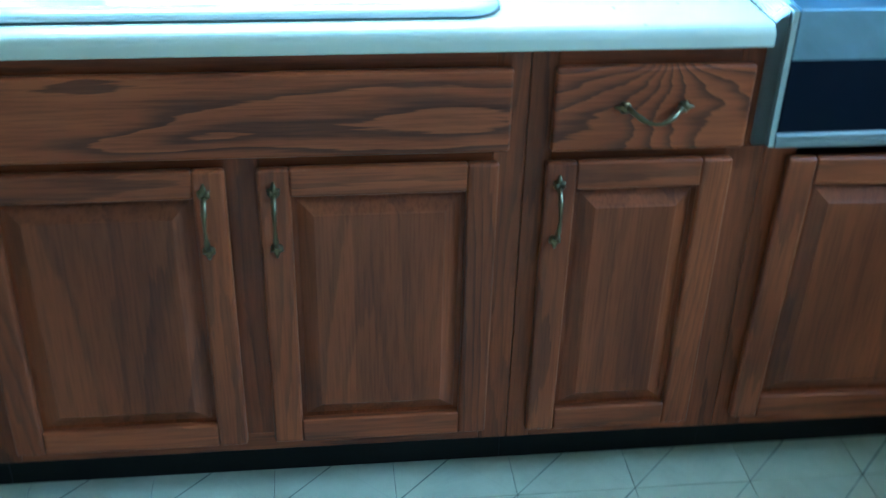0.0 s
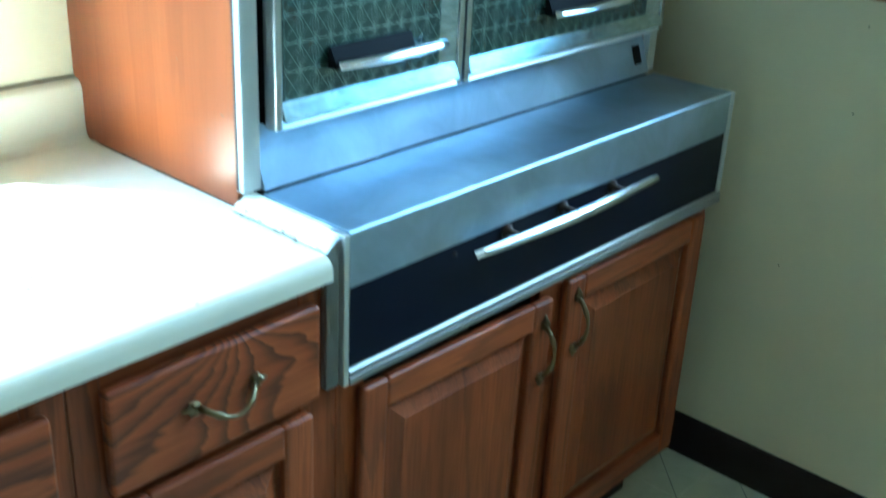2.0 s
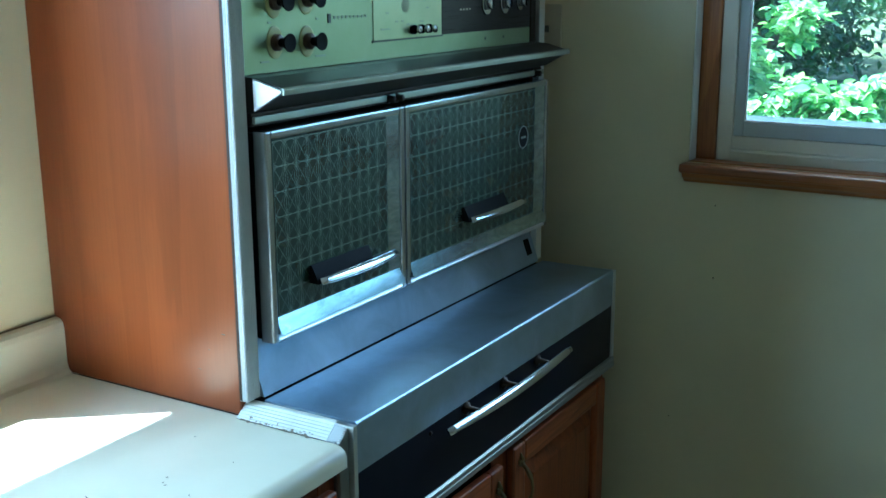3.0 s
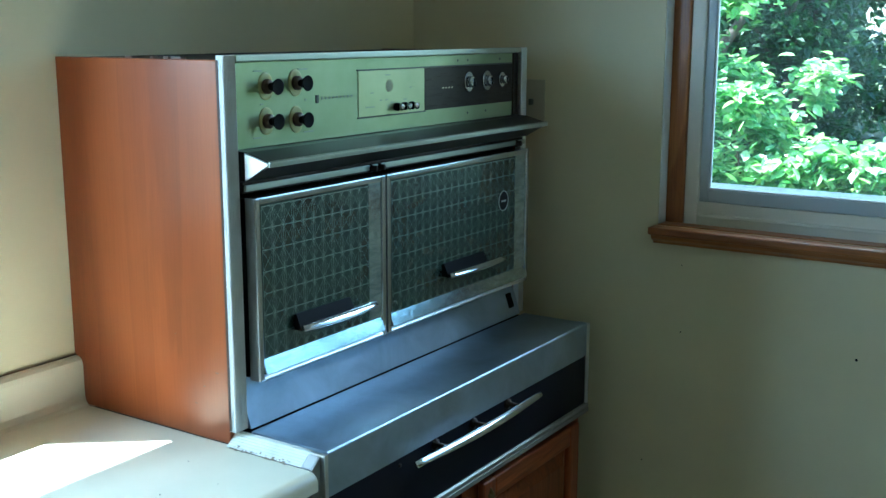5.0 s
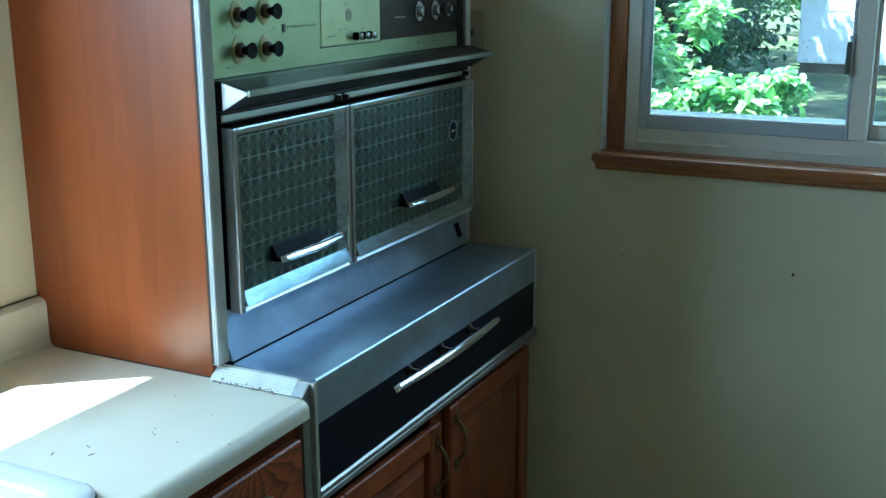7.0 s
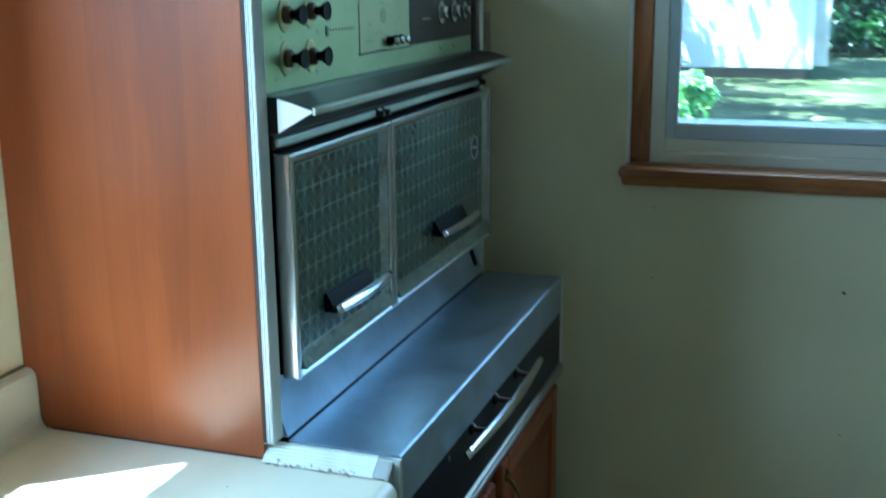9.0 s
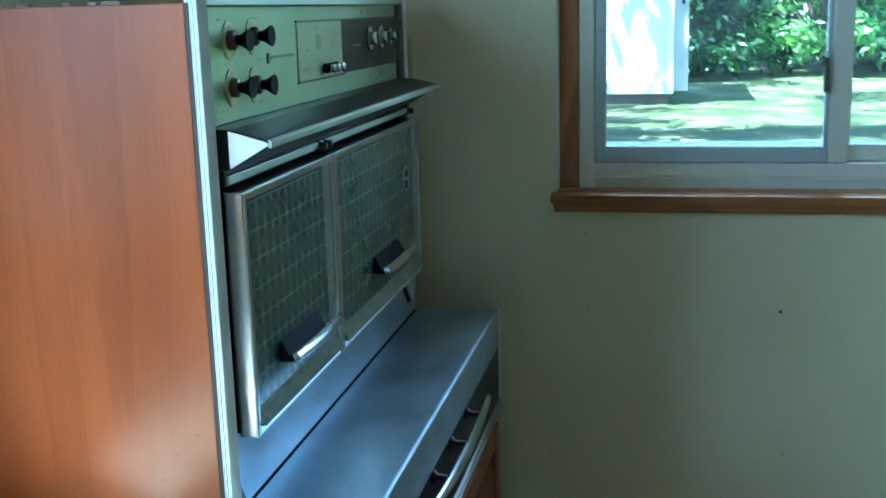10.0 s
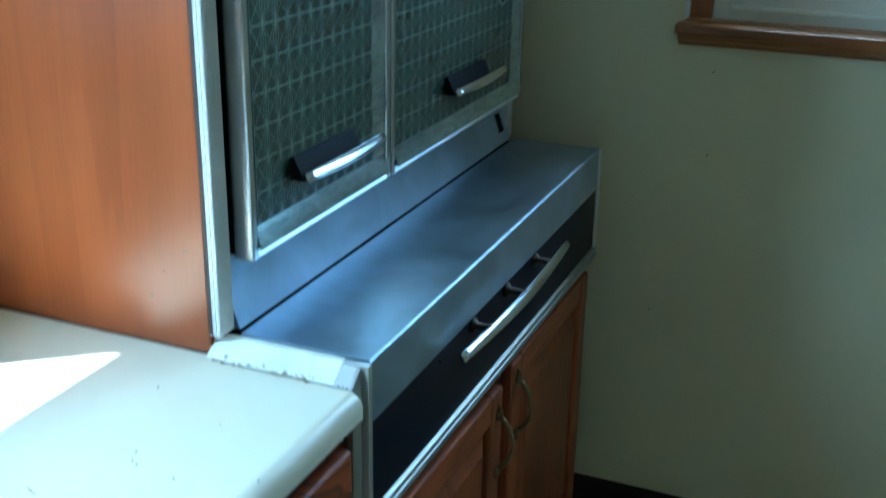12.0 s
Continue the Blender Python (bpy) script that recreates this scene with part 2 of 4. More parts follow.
def laminate():
    m, nt, b = material("cream_laminate", (0.74, 0.73, 0.65), 0.33)
    cloud = noise_tex(nt, coords(nt), 3.0, 5.0, 0.6)
    col = ramp(nt, cloud, [(0.3, (0.71, 0.655, 0.49)), (0.7, (0.79, 0.74, 0.58))])
    spots = nt.nodes.new("ShaderNodeTexVoronoi")
    spots.inputs["Scale"].default_value = 13.0
    nt.links.new(coords(nt), spots.inputs["Vector"])
    mask = ramp(nt, spots.outputs["Distance"], [(0.018, (1, 1, 1)), (0.035, (0, 0, 0))])
    pick = noise_tex(nt, coords(nt), 5.0, 1.0)
    thin = ramp(nt, pick, [(0.54, (0, 0, 0)), (0.58, (1, 1, 1))])
    nt.links.new(mix(nt, mix(nt, 1.0, mask, thin, "MULTIPLY"), col, (0.16, 0.13, 0.10)), b.inputs["Base Color"])
    smear = noise_tex(nt, coords(nt), 11.0, 5.0, 0.65, 0.8)
    rough_from(nt, b, smear, 0.24, 0.42)
    bump(nt, b, noise_tex(nt, coords(nt), 400.0, 2.0), 0.05, 0.0005)
    return m


LAMINATE = laminate()


def control_face(name, light, edge, rough):
    """Brushed and printed panel metal, a little yellowed."""
    m, nt, b = material(name, light, rough, 0.55)
    cloud = noise_tex(nt, coords(nt), 7.0, 4.0, 0.6)
    nt.links.new(ramp(nt, cloud, [(0.3, edge), (0.7, light)]), b.inputs["Base Color"])
    fine = noise_tex(nt, coords(nt, (2, 200, 200)), 5.0, 2.0)
    rough_from(nt, b, fine, rough - 0.06, rough + 0.1)
    bump(nt, b, fine, 0.04, 0.0005)
    return m


PANEL = control_face("pale_panel_metal", (0.38, 0.44, 0.26), (0.29, 0.36, 0.19), 0.36)
CLOCK = control_face("ivory_dial_face", (0.47, 0.50, 0.31), (0.36, 0.41, 0.24), 0.30)
PANEL_DARK = control_face("black_panel_metal", (0.030, 0.022, 0.020), (0.02, 0.015, 0.014), 0.28)


def oven_glass():
    m, nt, b = material("dark_oven_glass", (0.020, 0.034, 0.032), 0.10, 0.0, 0.5)
    cloud = noise_tex(nt, coords(nt), 9.0, 5.0, 0.65, 0.5)
    nt.links.new(ramp(nt, cloud, [(0.35, (0.010, 0.020, 0.014)), (0.75, (0.026, 0.064, 0.042))]), b.inputs["Base Color"])
    rough_from(nt, b, cloud, 0.20, 0.36)
    b.inputs["Coat Weight"].default_value = 1.0
    b.inputs["Coat IOR"].default_value = 1.5
    b.inputs["Coat Roughness"].default_value = 0.10
    bump(nt, b, noise_tex(nt, coords(nt), 60.0, 2.0), 0.12, 0.001)
    nt.links.new(b.inputs["Normal"].links[0].from_socket, b.inputs["Coat Normal"])
    return m


OVEN_GLASS = oven_glass()
ETCH = metal("etched_line", (0.40, 0.48, 0.42), 0.40, smear=0.05)


def mirror_glass():
    """Unprinted glass over a mirror coat, smeared by years of wiping."""
    m, nt, b = material("smoked_mirror_glass", (0.5, 0.58, 0.56), 0.2, 0.85)
    cloud = noise_tex(nt, coords(nt, (1, 1, 3)), 26.0, 5.0, 0.65, 0.6)
    nt.links.new(ramp(nt, cloud, [(0.32, (0.30, 0.37, 0.35)), (0.68, (0.62, 0.70, 0.68))]), b.inputs["Base Color"])
    rough_from(nt, b, cloud, 0.10, 0.24)
    bump(nt, b, noise_tex(nt, coords(nt), 90.0, 3.0), 0.18, 0.001)
    return m


OVEN_BARE = mirror_glass()


def window_glass():
    m, nt, b = material("window_glass")
    nt.nodes.remove(b)
    out = nt.nodes["Material Output"]
    tr = nt.nodes.new("ShaderNodeBsdfTransparent")
    tr.inputs[0].default_value = (0.93, 0.97, 0.95, 1)
    gl = nt.nodes.new("ShaderNodeBsdfGlossy")
    gl.inputs["Roughness"].default_value = 0.02
    fr = nt.nodes.new("ShaderNodeFresnel")
    fr.inputs["IOR"].default_value = 1.35
    m1 = nt.nodes.new("ShaderNodeMixShader")
    nt.links.new(fr.outputs[0], m1.inputs[0])
    nt.links.new(tr.outputs[0], m1.inputs[1])
    nt.links.new(gl.outputs[0], m1.inputs[2])
    # thin dust: a slow film and small spots
    df = nt.nodes.new("ShaderNodeBsdfDiffuse")
    df.inputs[0].default_value = (0.6, 0.66, 0.64, 1)
    film = ramp(nt, noise_tex(nt, coords(nt), 4.0, 6.0, 0.7, 0.6), [(0.42, (0.015,) * 3), (0.8, (0.16,) * 3)])
    spots = nt.nodes.new("ShaderNodeTexVoronoi")
    spots.inputs["Scale"].default_value = 55.0
    nt.links.new(coords(nt), spots.inputs["Vector"])
    dots = ramp(nt, spots.outputs["Distance"], [(0.08, (0.5,) * 3), (0.16, (0, 0, 0))])
    some = ramp(nt, noise_tex(nt, coords(nt), 9.0, 2.0), [(0.52, (0, 0, 0)), (0.62, (1, 1, 1))])
    dust = mix(nt, 1.0, film, mix(nt, 1.0, dots, some, "MULTIPLY"), "ADD")
    m2 = nt.nodes.new("ShaderNodeMixShader")
    nt.links.new(dust, m2.inputs[0])
    nt.links.new(m1.outputs[0], m2.inputs[1])
    nt.links.new(df.outputs[0], m2.inputs[2])
    nt.links.new(m2.outputs[0], out.inputs[0])
    return m


GLASS = window_glass()


def tile_vinyl():
    """Off-white vinyl tile with one fine printed diagonal line, in the tile's own coordinates."""
    m, nt, b = material("vinyl_tile", (0.62, 0.62, 0.54), 0.32)
    tc = nt.nodes.new("ShaderNodeTexCoord")
    sep = nt.nodes.new("ShaderNodeSeparateXYZ")
    nt.links.new(tc.outputs["Object"], sep.inputs[0])

    def op(kind, a, c=None):
        n = nt.nodes.new("ShaderNodeMath")
        n.operation = kind
        for i, v in enumerate((a, c)):
            if v is None:
                continue
            if hasattr(v, "is_linked"):
                nt.links.new(v, n.inputs[i])
            else:
                n.inputs[i].default_value = v
        return n.outputs[0]

    u, v = sep.outputs["X"], sep.outputs["Y"]
    along = op("MULTIPLY", op("ABSOLUTE", op("SUBTRACT", u, v)), 0.7)
    across = op("MULTIPLY", op("ABSOLUTE", op("ADD", u, v)), 0.7)
    strong = ramp(nt, op("MULTIPLY", along, 100.0), [(0.11, (1, 1, 1)), (0.20, (0, 0, 0))])
    faint = ramp(nt, op("MULTIPLY", across, 100.0), [(0.07, (0.10,) * 3), (0.14, (0, 0, 0))])
    mask = mix(nt, 1.0, strong, faint, "LIGHTEN")
    wear = ramp(nt, noise_tex(nt, coords(nt), 16.0, 3.0), [(0.36, (0.45,) * 3), (0.62, (0.95,) * 3)])
    cloud = noise_tex(nt, coords(nt), 10.0, 6.0, 0.65, 0.5)
    base = ramp(nt, cloud, [(0.30, (0.50, 0.47, 0.32)), (0.5, (0.57, 0.54, 0.38)), (0.7, (0.62, 0.59, 0.43))])
    nt.links.new(mix(nt, mix(nt, 1.0, mask, wear, "MULTIPLY"), base, (0.13, 0.13, 0.11)), b.inputs["Base Color"])
    rough_from(nt, b, cloud, 0.26, 0.44)
    bump(nt, b, noise_tex(nt, coords(nt), 70.0, 3.0), 0.08, 0.001)
    return m


TILE = tile_vinyl()
JOINT = painted("tile_joint", (0.26, 0.24, 0.17), 0.8)


def leaf_material(name, colors, glow=0.5):
    m, nt, b = material(name, colors[0], 0.32)
    g = nt.nodes.new("ShaderNodeNewGeometry")
    col = ramp(nt, g.outputs["Random Per Island"], [(i / (len(colors) - 1), c) for i, c in enumerate(colors)])
    nt.links.new(col, b.inputs["Base Color"])
    tl = nt.nodes.new("ShaderNodeBsdfTranslucent")
    nt.links.new(mix(nt, 1.0, col, (1.4, 1.6, 0.7), "MULTIPLY"), tl.inputs[0])
    ms = nt.nodes.new("ShaderNodeMixShader")
    ms.inputs[0].default_value = glow
    out = nt.nodes["Material Output"]
    nt.links.new(b.outputs[0], ms.inputs[1])
    nt.links.new(tl.outputs[0], ms.inputs[2])
    nt.links.new(ms.outputs[0], out.inputs[0])
    return m


# bush leaf colour is paled to imitate sun glare; tree leaves kept dark
LEAF = leaf_material("sunlit_leaf", [(0.07, 0.18, 0.07), (0.24, 0.40, 0.18), (0.48, 0.58, 0.36)], 0.45)
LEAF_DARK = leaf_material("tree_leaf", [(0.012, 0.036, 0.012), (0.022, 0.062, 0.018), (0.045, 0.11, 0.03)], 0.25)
BARK = painted("bark", (0.10, 0.075, 0.055), 0.9, 40, 0.6, 0.3)


def lawn_material():
    m, nt, b = material("sun_patched_grass", (0.08, 0.14, 0.03), 0.9)
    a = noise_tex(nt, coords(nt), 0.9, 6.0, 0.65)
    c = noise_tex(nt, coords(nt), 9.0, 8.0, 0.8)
    # palest blotches stand in for sunlit patches, put into the grass colour
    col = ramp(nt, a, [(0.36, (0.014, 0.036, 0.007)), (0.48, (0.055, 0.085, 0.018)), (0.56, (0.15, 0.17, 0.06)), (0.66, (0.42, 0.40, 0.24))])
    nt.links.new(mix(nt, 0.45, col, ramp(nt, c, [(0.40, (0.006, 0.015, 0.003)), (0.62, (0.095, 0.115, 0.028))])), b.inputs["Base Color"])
    bump(nt, b, c, 0.8, 0.05)
    return m


LAWN = lawn_material()
GREY_PLANK = painted("weathered_grey_plank", (0.42, 0.42, 0.40), 0.8, 40, 0.4, 0.2)
SIDING = painted("white_siding", (0.78, 0.78, 0.76), 0.5, 60, 0.1, 0.08)
ROOFING = painted("asphalt_shingle", (0.06, 0.06, 0.06), 0.9, 60, 0.5, 0.3)

# ---- building helpers ----
def part(name, bm, mat, parent=None, label="", smooth=False):
    """One mesh object made from a bmesh, under a thing or a part."""
    me = bpy.data.meshes.new(name)
    bmesh.ops.recalc_face_normals(bm, faces=bm.faces)
    if smooth:
        for f in bm.faces:
            f.smooth = True
    bm.to_mesh(me)
    bm.free()
    me.materials.append(mat)
    ob = new(name, me)
    if parent is not None:
        ob.parent = parent
        ob.matrix_parent_inverse = parent.matrix_world.inverted()
    if label:
        ob["label"] = label
    return ob


def thing(name, label, category, at=(0, 0, 0), group="", kind=""):
    e = new(name)
    e.location = at
    e.empty_display_size = 0.05
    e.matrix_world = Matrix.Translation(at)
    return tagged(e, label, category, group, kind)


def add_box(bm, x0, x1, y0, y1, z0, z1, bevel=0.0, segs=2):
    vs = [bm.verts.new((x, y, z)) for x in (x0, x1) for y in (y0, y1) for z in (z0, z1)]
    fs = [bm.faces.new([vs[i] for i in q]) for q in ((0, 1, 3, 2), (4, 6, 7, 5), (0, 4, 5, 1), (2, 3, 7, 6), (0, 2, 6, 4), (1, 5, 7, 3))]
    if bevel:
        es = list({e for f in fs for e in f.edges})
        bmesh.ops.bevel(bm, geom=es, offset=bevel, segments=segs, profile=0.6, affect="EDGES")
    return bm


def box(x0, x1, y0, y1, z0, z1, bevel=0.0, segs=2):
    return add_box(bmesh.new(), x0, x1, y0, y1, z0, z1, bevel, segs)


def prism(profile, axis, a, b, bevel=0.0):
    """A closed profile (list of 2D points) pulled along an axis from a to b."""
    bm = bmesh.new()

    def put(p, q):
        return {"x": (q, p[0], p[1]), "y": (p[0], q, p[1]), "z": (p[0], p[1], q)}[axis]

    lo, hi = [bm.verts.new(put(p, a)) for p in profile], [bm.verts.new(put(p, b)) for p in profile]
    n = len(profile)
    bm.faces.new(lo[::-1])
    bm.faces.new(hi)
    for i in range(n):
        bm.faces.new((lo[i], lo[(i + 1) % n], hi[(i + 1) % n], hi[i]))
    if bevel:
        bmesh.ops.bevel(bm, geom=list(bm.edges), offset=bevel, segments=2, profile=0.6, affect="EDGES")
    return bm


def add_tube(bm, pts, rad, n=8, flat=1.0, up=Vector((0, 0, 1))):
    """A tube along points; rad: a number or one for each point; flat squeezes it along up."""
    pts = [Vector(p) for p in pts]
    rad = rad if isinstance(rad, (list, tuple)) else [rad] * len(pts)
    rings = []
    for i, p in enumerate(pts):
        t = (pts[min(i + 1, len(pts) - 1)] - pts[max(i - 1, 0)]).normalized()
        s = t.cross(up)
        s = s.normalized() if s.length > 1e-4 else Vector((1, 0, 0))
        w = s.cross(t).normalized()
        rings.append([bm.verts.new(p + rad[i] * (math.cos(a) * s + flat * math.sin(a) * w)) for a in (2 * math.pi * k / n for k in range(n))])
    for a, b in zip(rings, rings[1:]):
        for k in range(n):
            bm.faces.new((a[k], a[(k + 1) % n], b[(k + 1) % n], b[k]))
    bm.faces.new(rings[0][::-1])
    bm.faces.new(rings[-1])
    return bm


def lathe(profile, axis="y", at=(0, 0, 0), n=24, squash=1.0):
    """A turned shape: profile of (radius, distance along the axis)."""
    bm = bmesh.new()
    rings = []
    for r, d in profile:
        ring = []
        for k in range(n):
            a = 2 * math.pi * k / n
            u, v = r * math.cos(a), r * math.sin(a) * squash
            q = {"x": (d, u, v), "y": (u, d, v), "z": (u, v, d)}[axis]
            ring.append(bm.verts.new(Vector(at) + Vector(q)))
        rings.append(ring)
    for a, b in zip(rings, rings[1:]):
        for k in range(n):
            bm.faces.new((a[k], a[(k + 1) % n], b[(k + 1) % n], b[k]))
    bm.faces.new(rings[0][::-1])
    bm.faces.new(rings[-1])
    return bm


# ---- the room ----
WX, BY, FRONT, LEFT, TOP = 1.155, 0.62, -3.3, -2.6, 2.44   # right wall, back wall, wall behind, left wall, ceiling
floor = part("floor", box(LEFT, WX, FRONT, BY, -0.12, -0.004), JOINT)
tagged(floor, "off-white vinyl tile floor with fine printed diagonal lines", "floor", kind="structure")
tagged(part("ceiling", box(LEFT - 0.12, WX + 0.12, FRONT - 0.12, BY + 0.12, TOP, TOP + 0.12), CEILING), "plain white ceiling", "ceiling", kind="structure")
# unseen walls close the room; their tan is picked for the light they bounce
tagged(part("wall_west", box(LEFT - 0.12, LEFT, FRONT - 0.12, BY + 0.12, -0.3, TOP), WALL_TAN), "unseen closing wall, tan set for its bounced light", "wall", kind="structure")
tagged(part("wall_south", box(LEFT, WX + 0.12, FRONT - 0.12, FRONT, -0.3, TOP), WALL_TAN), "unseen closing wall, tan set for its bounced light", "wall", kind="structure")

# right-hand wall with a sliding window
RY0, RY1, RZ0, RZ1 = -1.318, -0.112, 1.170, 2.14
bm = bmesh.new()
add_box(bm, WX, WX + 0.14, RY1, BY + 0.14, -0.3, TOP)
add_box(bm, WX, WX + 0.14, FRONT, RY0, -0.3, TOP)
add_box(bm, WX, WX + 0.14, RY0, RY1, -0.3, RZ0)
add_box(bm, WX, WX + 0.14, RY0, RY1, RZ1, TOP)
wall_east = tagged(part("wall_east", bm, WALL), "cream painted wall with small nail marks", "wall", kind="structure")

# back wall with the window over the sink
LX0, LX1, LZ0, LZ1 = -1.43, -0.274, 1.170, 2.20
bm = bmesh.new()
add_box(bm, LX1, WX - 0.0002, BY, BY + 0.14, -0.3, TOP)
add_box(bm, LEFT, LX0, BY, BY + 0.14, -0.3, TOP)
add_box(bm, LX0, LX1, BY, BY + 0.14, -0.3, LZ0)
add_box(bm, LX0, LX1, BY, BY + 0.14, LZ1, TOP)
tagged(part("wall_north", bm, WALL), "cream painted wall behind the counter", "wall", kind="structure")


def window(name, label, m, width, z0, z1, level):
    """A sliding window in its own axes: u to the viewer's right along the wall from 0, d out of the room. m lays it into the wall."""
    w = thing(name, label, "window", kind="structure")

    def lay(bm_):
        bm_.transform(m)
        return bm_

    h = z1 - z0
    # honey-coloured wooden frame, set back in the plastered opening
    cw, w0, w1 = 0.046, 0.044, 0.118
    part("casing", lay(box(0.0005, cw, w0, w1, 0.0005, h - 0.0005, 0.004)), HONEY_Z, w, "honey oak frame board")
    part("casing", lay(box(width - cw, width - 0.0005, w0, w1, 0.0005, h - 0.0005, 0.004)), HONEY_Z, w)
    part("casing", lay(box(cw + 0.0005, width - cw - 0.0005, w0 + 0.0005, w1, h - cw, h - 0.0005, 0.004)), level, w)
    for e in (0.0005, width - 0.0035):
        part("bead", lay(box(e, e + 0.003, 0.002, w0 - 0.0005, 0.0005, h - 0.001, 0.001)), WHITE_BEAD, w, "white painted reveal")
    sill = part("sill", lay(box(-0.009, width + 0.009, -0.042, -0.0005, -0.020, -0.0005, 0.005)), level, w, "honey oak window sill")
    part("sill_board", lay(box(0.0005, width - 0.0005, -0.0004, w0 - 0.0005, 0.0003, 0.0025)), level, sill)
    part("apron", lay(prism([(-0.034, -0.020), (-0.030, -0.030), (-0.020, -0.037), (-0.016, -0.043), (-0.0005, -0.043), (-0.0005, -0.0205)], "x", -0.003, width + 0.003)), level, sill)
    # vinyl frame inside it
    fw, d0, d1 = 0.034, 0.052, 0.132
    lo, hi, top = cw + 0.0005, width - cw - 0.0005, h - cw - 0.0005
    fr = part("frame", lay(box(lo, lo + fw, d0, d1, 0.0005, top, 0.003)), VINYL, w, "grey-white vinyl frame")
    part("frame", lay(box(hi - fw, hi, d0, d1, 0.0005, top, 0.003)), VINYL, w)
    part("frame", lay(prism([(d0, 0.0005), (d0, 0.026), (d0 + 0.006, 0.029), (d0 + 0.006, 0.056), (d1, 0.056), (d1, 0.0005)], "x", lo + fw, hi - fw)), VINYL, w)
    part("frame", lay(box(lo + fw, hi - fw, d0, d1, top - 0.05, top, 0.003)), VINYL, w)
    part("stop", lay(box(lo + fw + 0.002, hi - fw - 0.002, d0 - 0.004, d0 + 0.003, 0.020, 0.0235, 0.001)), VINYL, fr)
    # two sashes
    mid = width * 0.5
    for a, b, e0, e1, mat, sa, sb in ((lo + fw, mid - 0.021, 0.062, 0.088, SASH, 0.022, 0.008), (mid + 0.021, hi - fw, 0.094, 0.120, VINYL, 0.004, 0.019)):
        s = part("sash", lay(box(a + 0.0005, a + sa, e0, e1, 0.057, top - 0.051, 0.0015)), mat, w, "painted sliding sash")
        part("stile", lay(box(b - sb, b - 0.0005, e0, e1, 0.057, top - 0.051, 0.002)), mat, s)
        part("rail", lay(box(a + sa, b - sb, e0, e1, 0.057, 0.089, 0.003)), mat, s)
        part("rail", lay(box(a + sa, b - sb, e0, e1, top - 0.08, top - 0.051, 0.003)), mat, s)
        part("glazing_bead", lay(box(a + sa, b - sb, e0 + 0.004, e0 + 0.010, 0.0892, 0.0925, 0.001)), WHITE_BEAD, s, "thin white glazing bead")
        part("glazing_bead", lay(box(a + sa + 0.0002, a + sa + 0.0045, e0 + 0.004, e0 + 0.010, 0.0927, top - 0.081, 0.001)), WHITE_BEAD, s)
        p = part("pane", lay(box(a + sa, b - sb, 0.5 * (e0 + e1) - 0.002, 0.5 * (e0 + e1) + 0.002, 0.0895, top - 0.0805)), GLASS, s, "slightly dusty clear glass")
        p.visible_shadow = False
    part("meeting_stile", lay(box(mid - 0.0205, mid + 0.0205, 0.058, 0.122, 0.057, top - 0.051, 0.004)), VINYL, w)
    latch = part("latch", lay(box(mid - 0.033, mid - 0.0215, 0.048, 0.0605, 0.205, 0.300, 0.004)), SASH, w, "small grey sash latch")
    part("lever", lay(prism([(0.038, 0.212), (0.034, 0.222), (0.036, 0.262), (0.0475, 0.285), (0.0475, 0.212)], "x", mid - 0.037, mid - 0.026, 0.0015)), INK, latch)
    part("outer_sill", lay(prism([(0.141, 0.02), (0.141, 0.095), (0.205, 0.086), (0.205, 0.03)], "x", -0.02, width + 0.02)), SIDING, w, "white outer sill")
    return w


east_m = Matrix(((0, 1, 0, WX), (-1, 0, 0, RY1), (0, 0, 1, RZ0), (0, 0, 0, 1)))
window("window_1", "sliding window with honey oak casing and grey sashes", east_m, RY1 - RY0, RZ0, RZ1, HONEY_Y)
north_m = Matrix(((1, 0, 0, LX0), (0, 1, 0, BY), (0, 0, 1, LZ0), (0, 0, 0, 1)))
window("window_2", "kitchen window over the sink with honey oak casing", north_m, LX1 - LX0, LZ0, LZ1, HONEY_X)

# dark baseboard on the right-hand wall
tagged(part("baseboard", prism([(WX - 0.0005, 0.0005), (WX - 0.014, 0.0005), (WX - 0.014, 0.089), (WX - 0.009, 0.101), (WX - 0.0005, 0.103)], "y", FRONT + 0.001, BY - 0.001), BLACK_TRIM), "almost black painted baseboard", "baseboard", kind="structure")


# ---- base cabinets ----
FACE = 0.020          # front of the face frames
DOOR = -0.003          # front of the doors and drawers


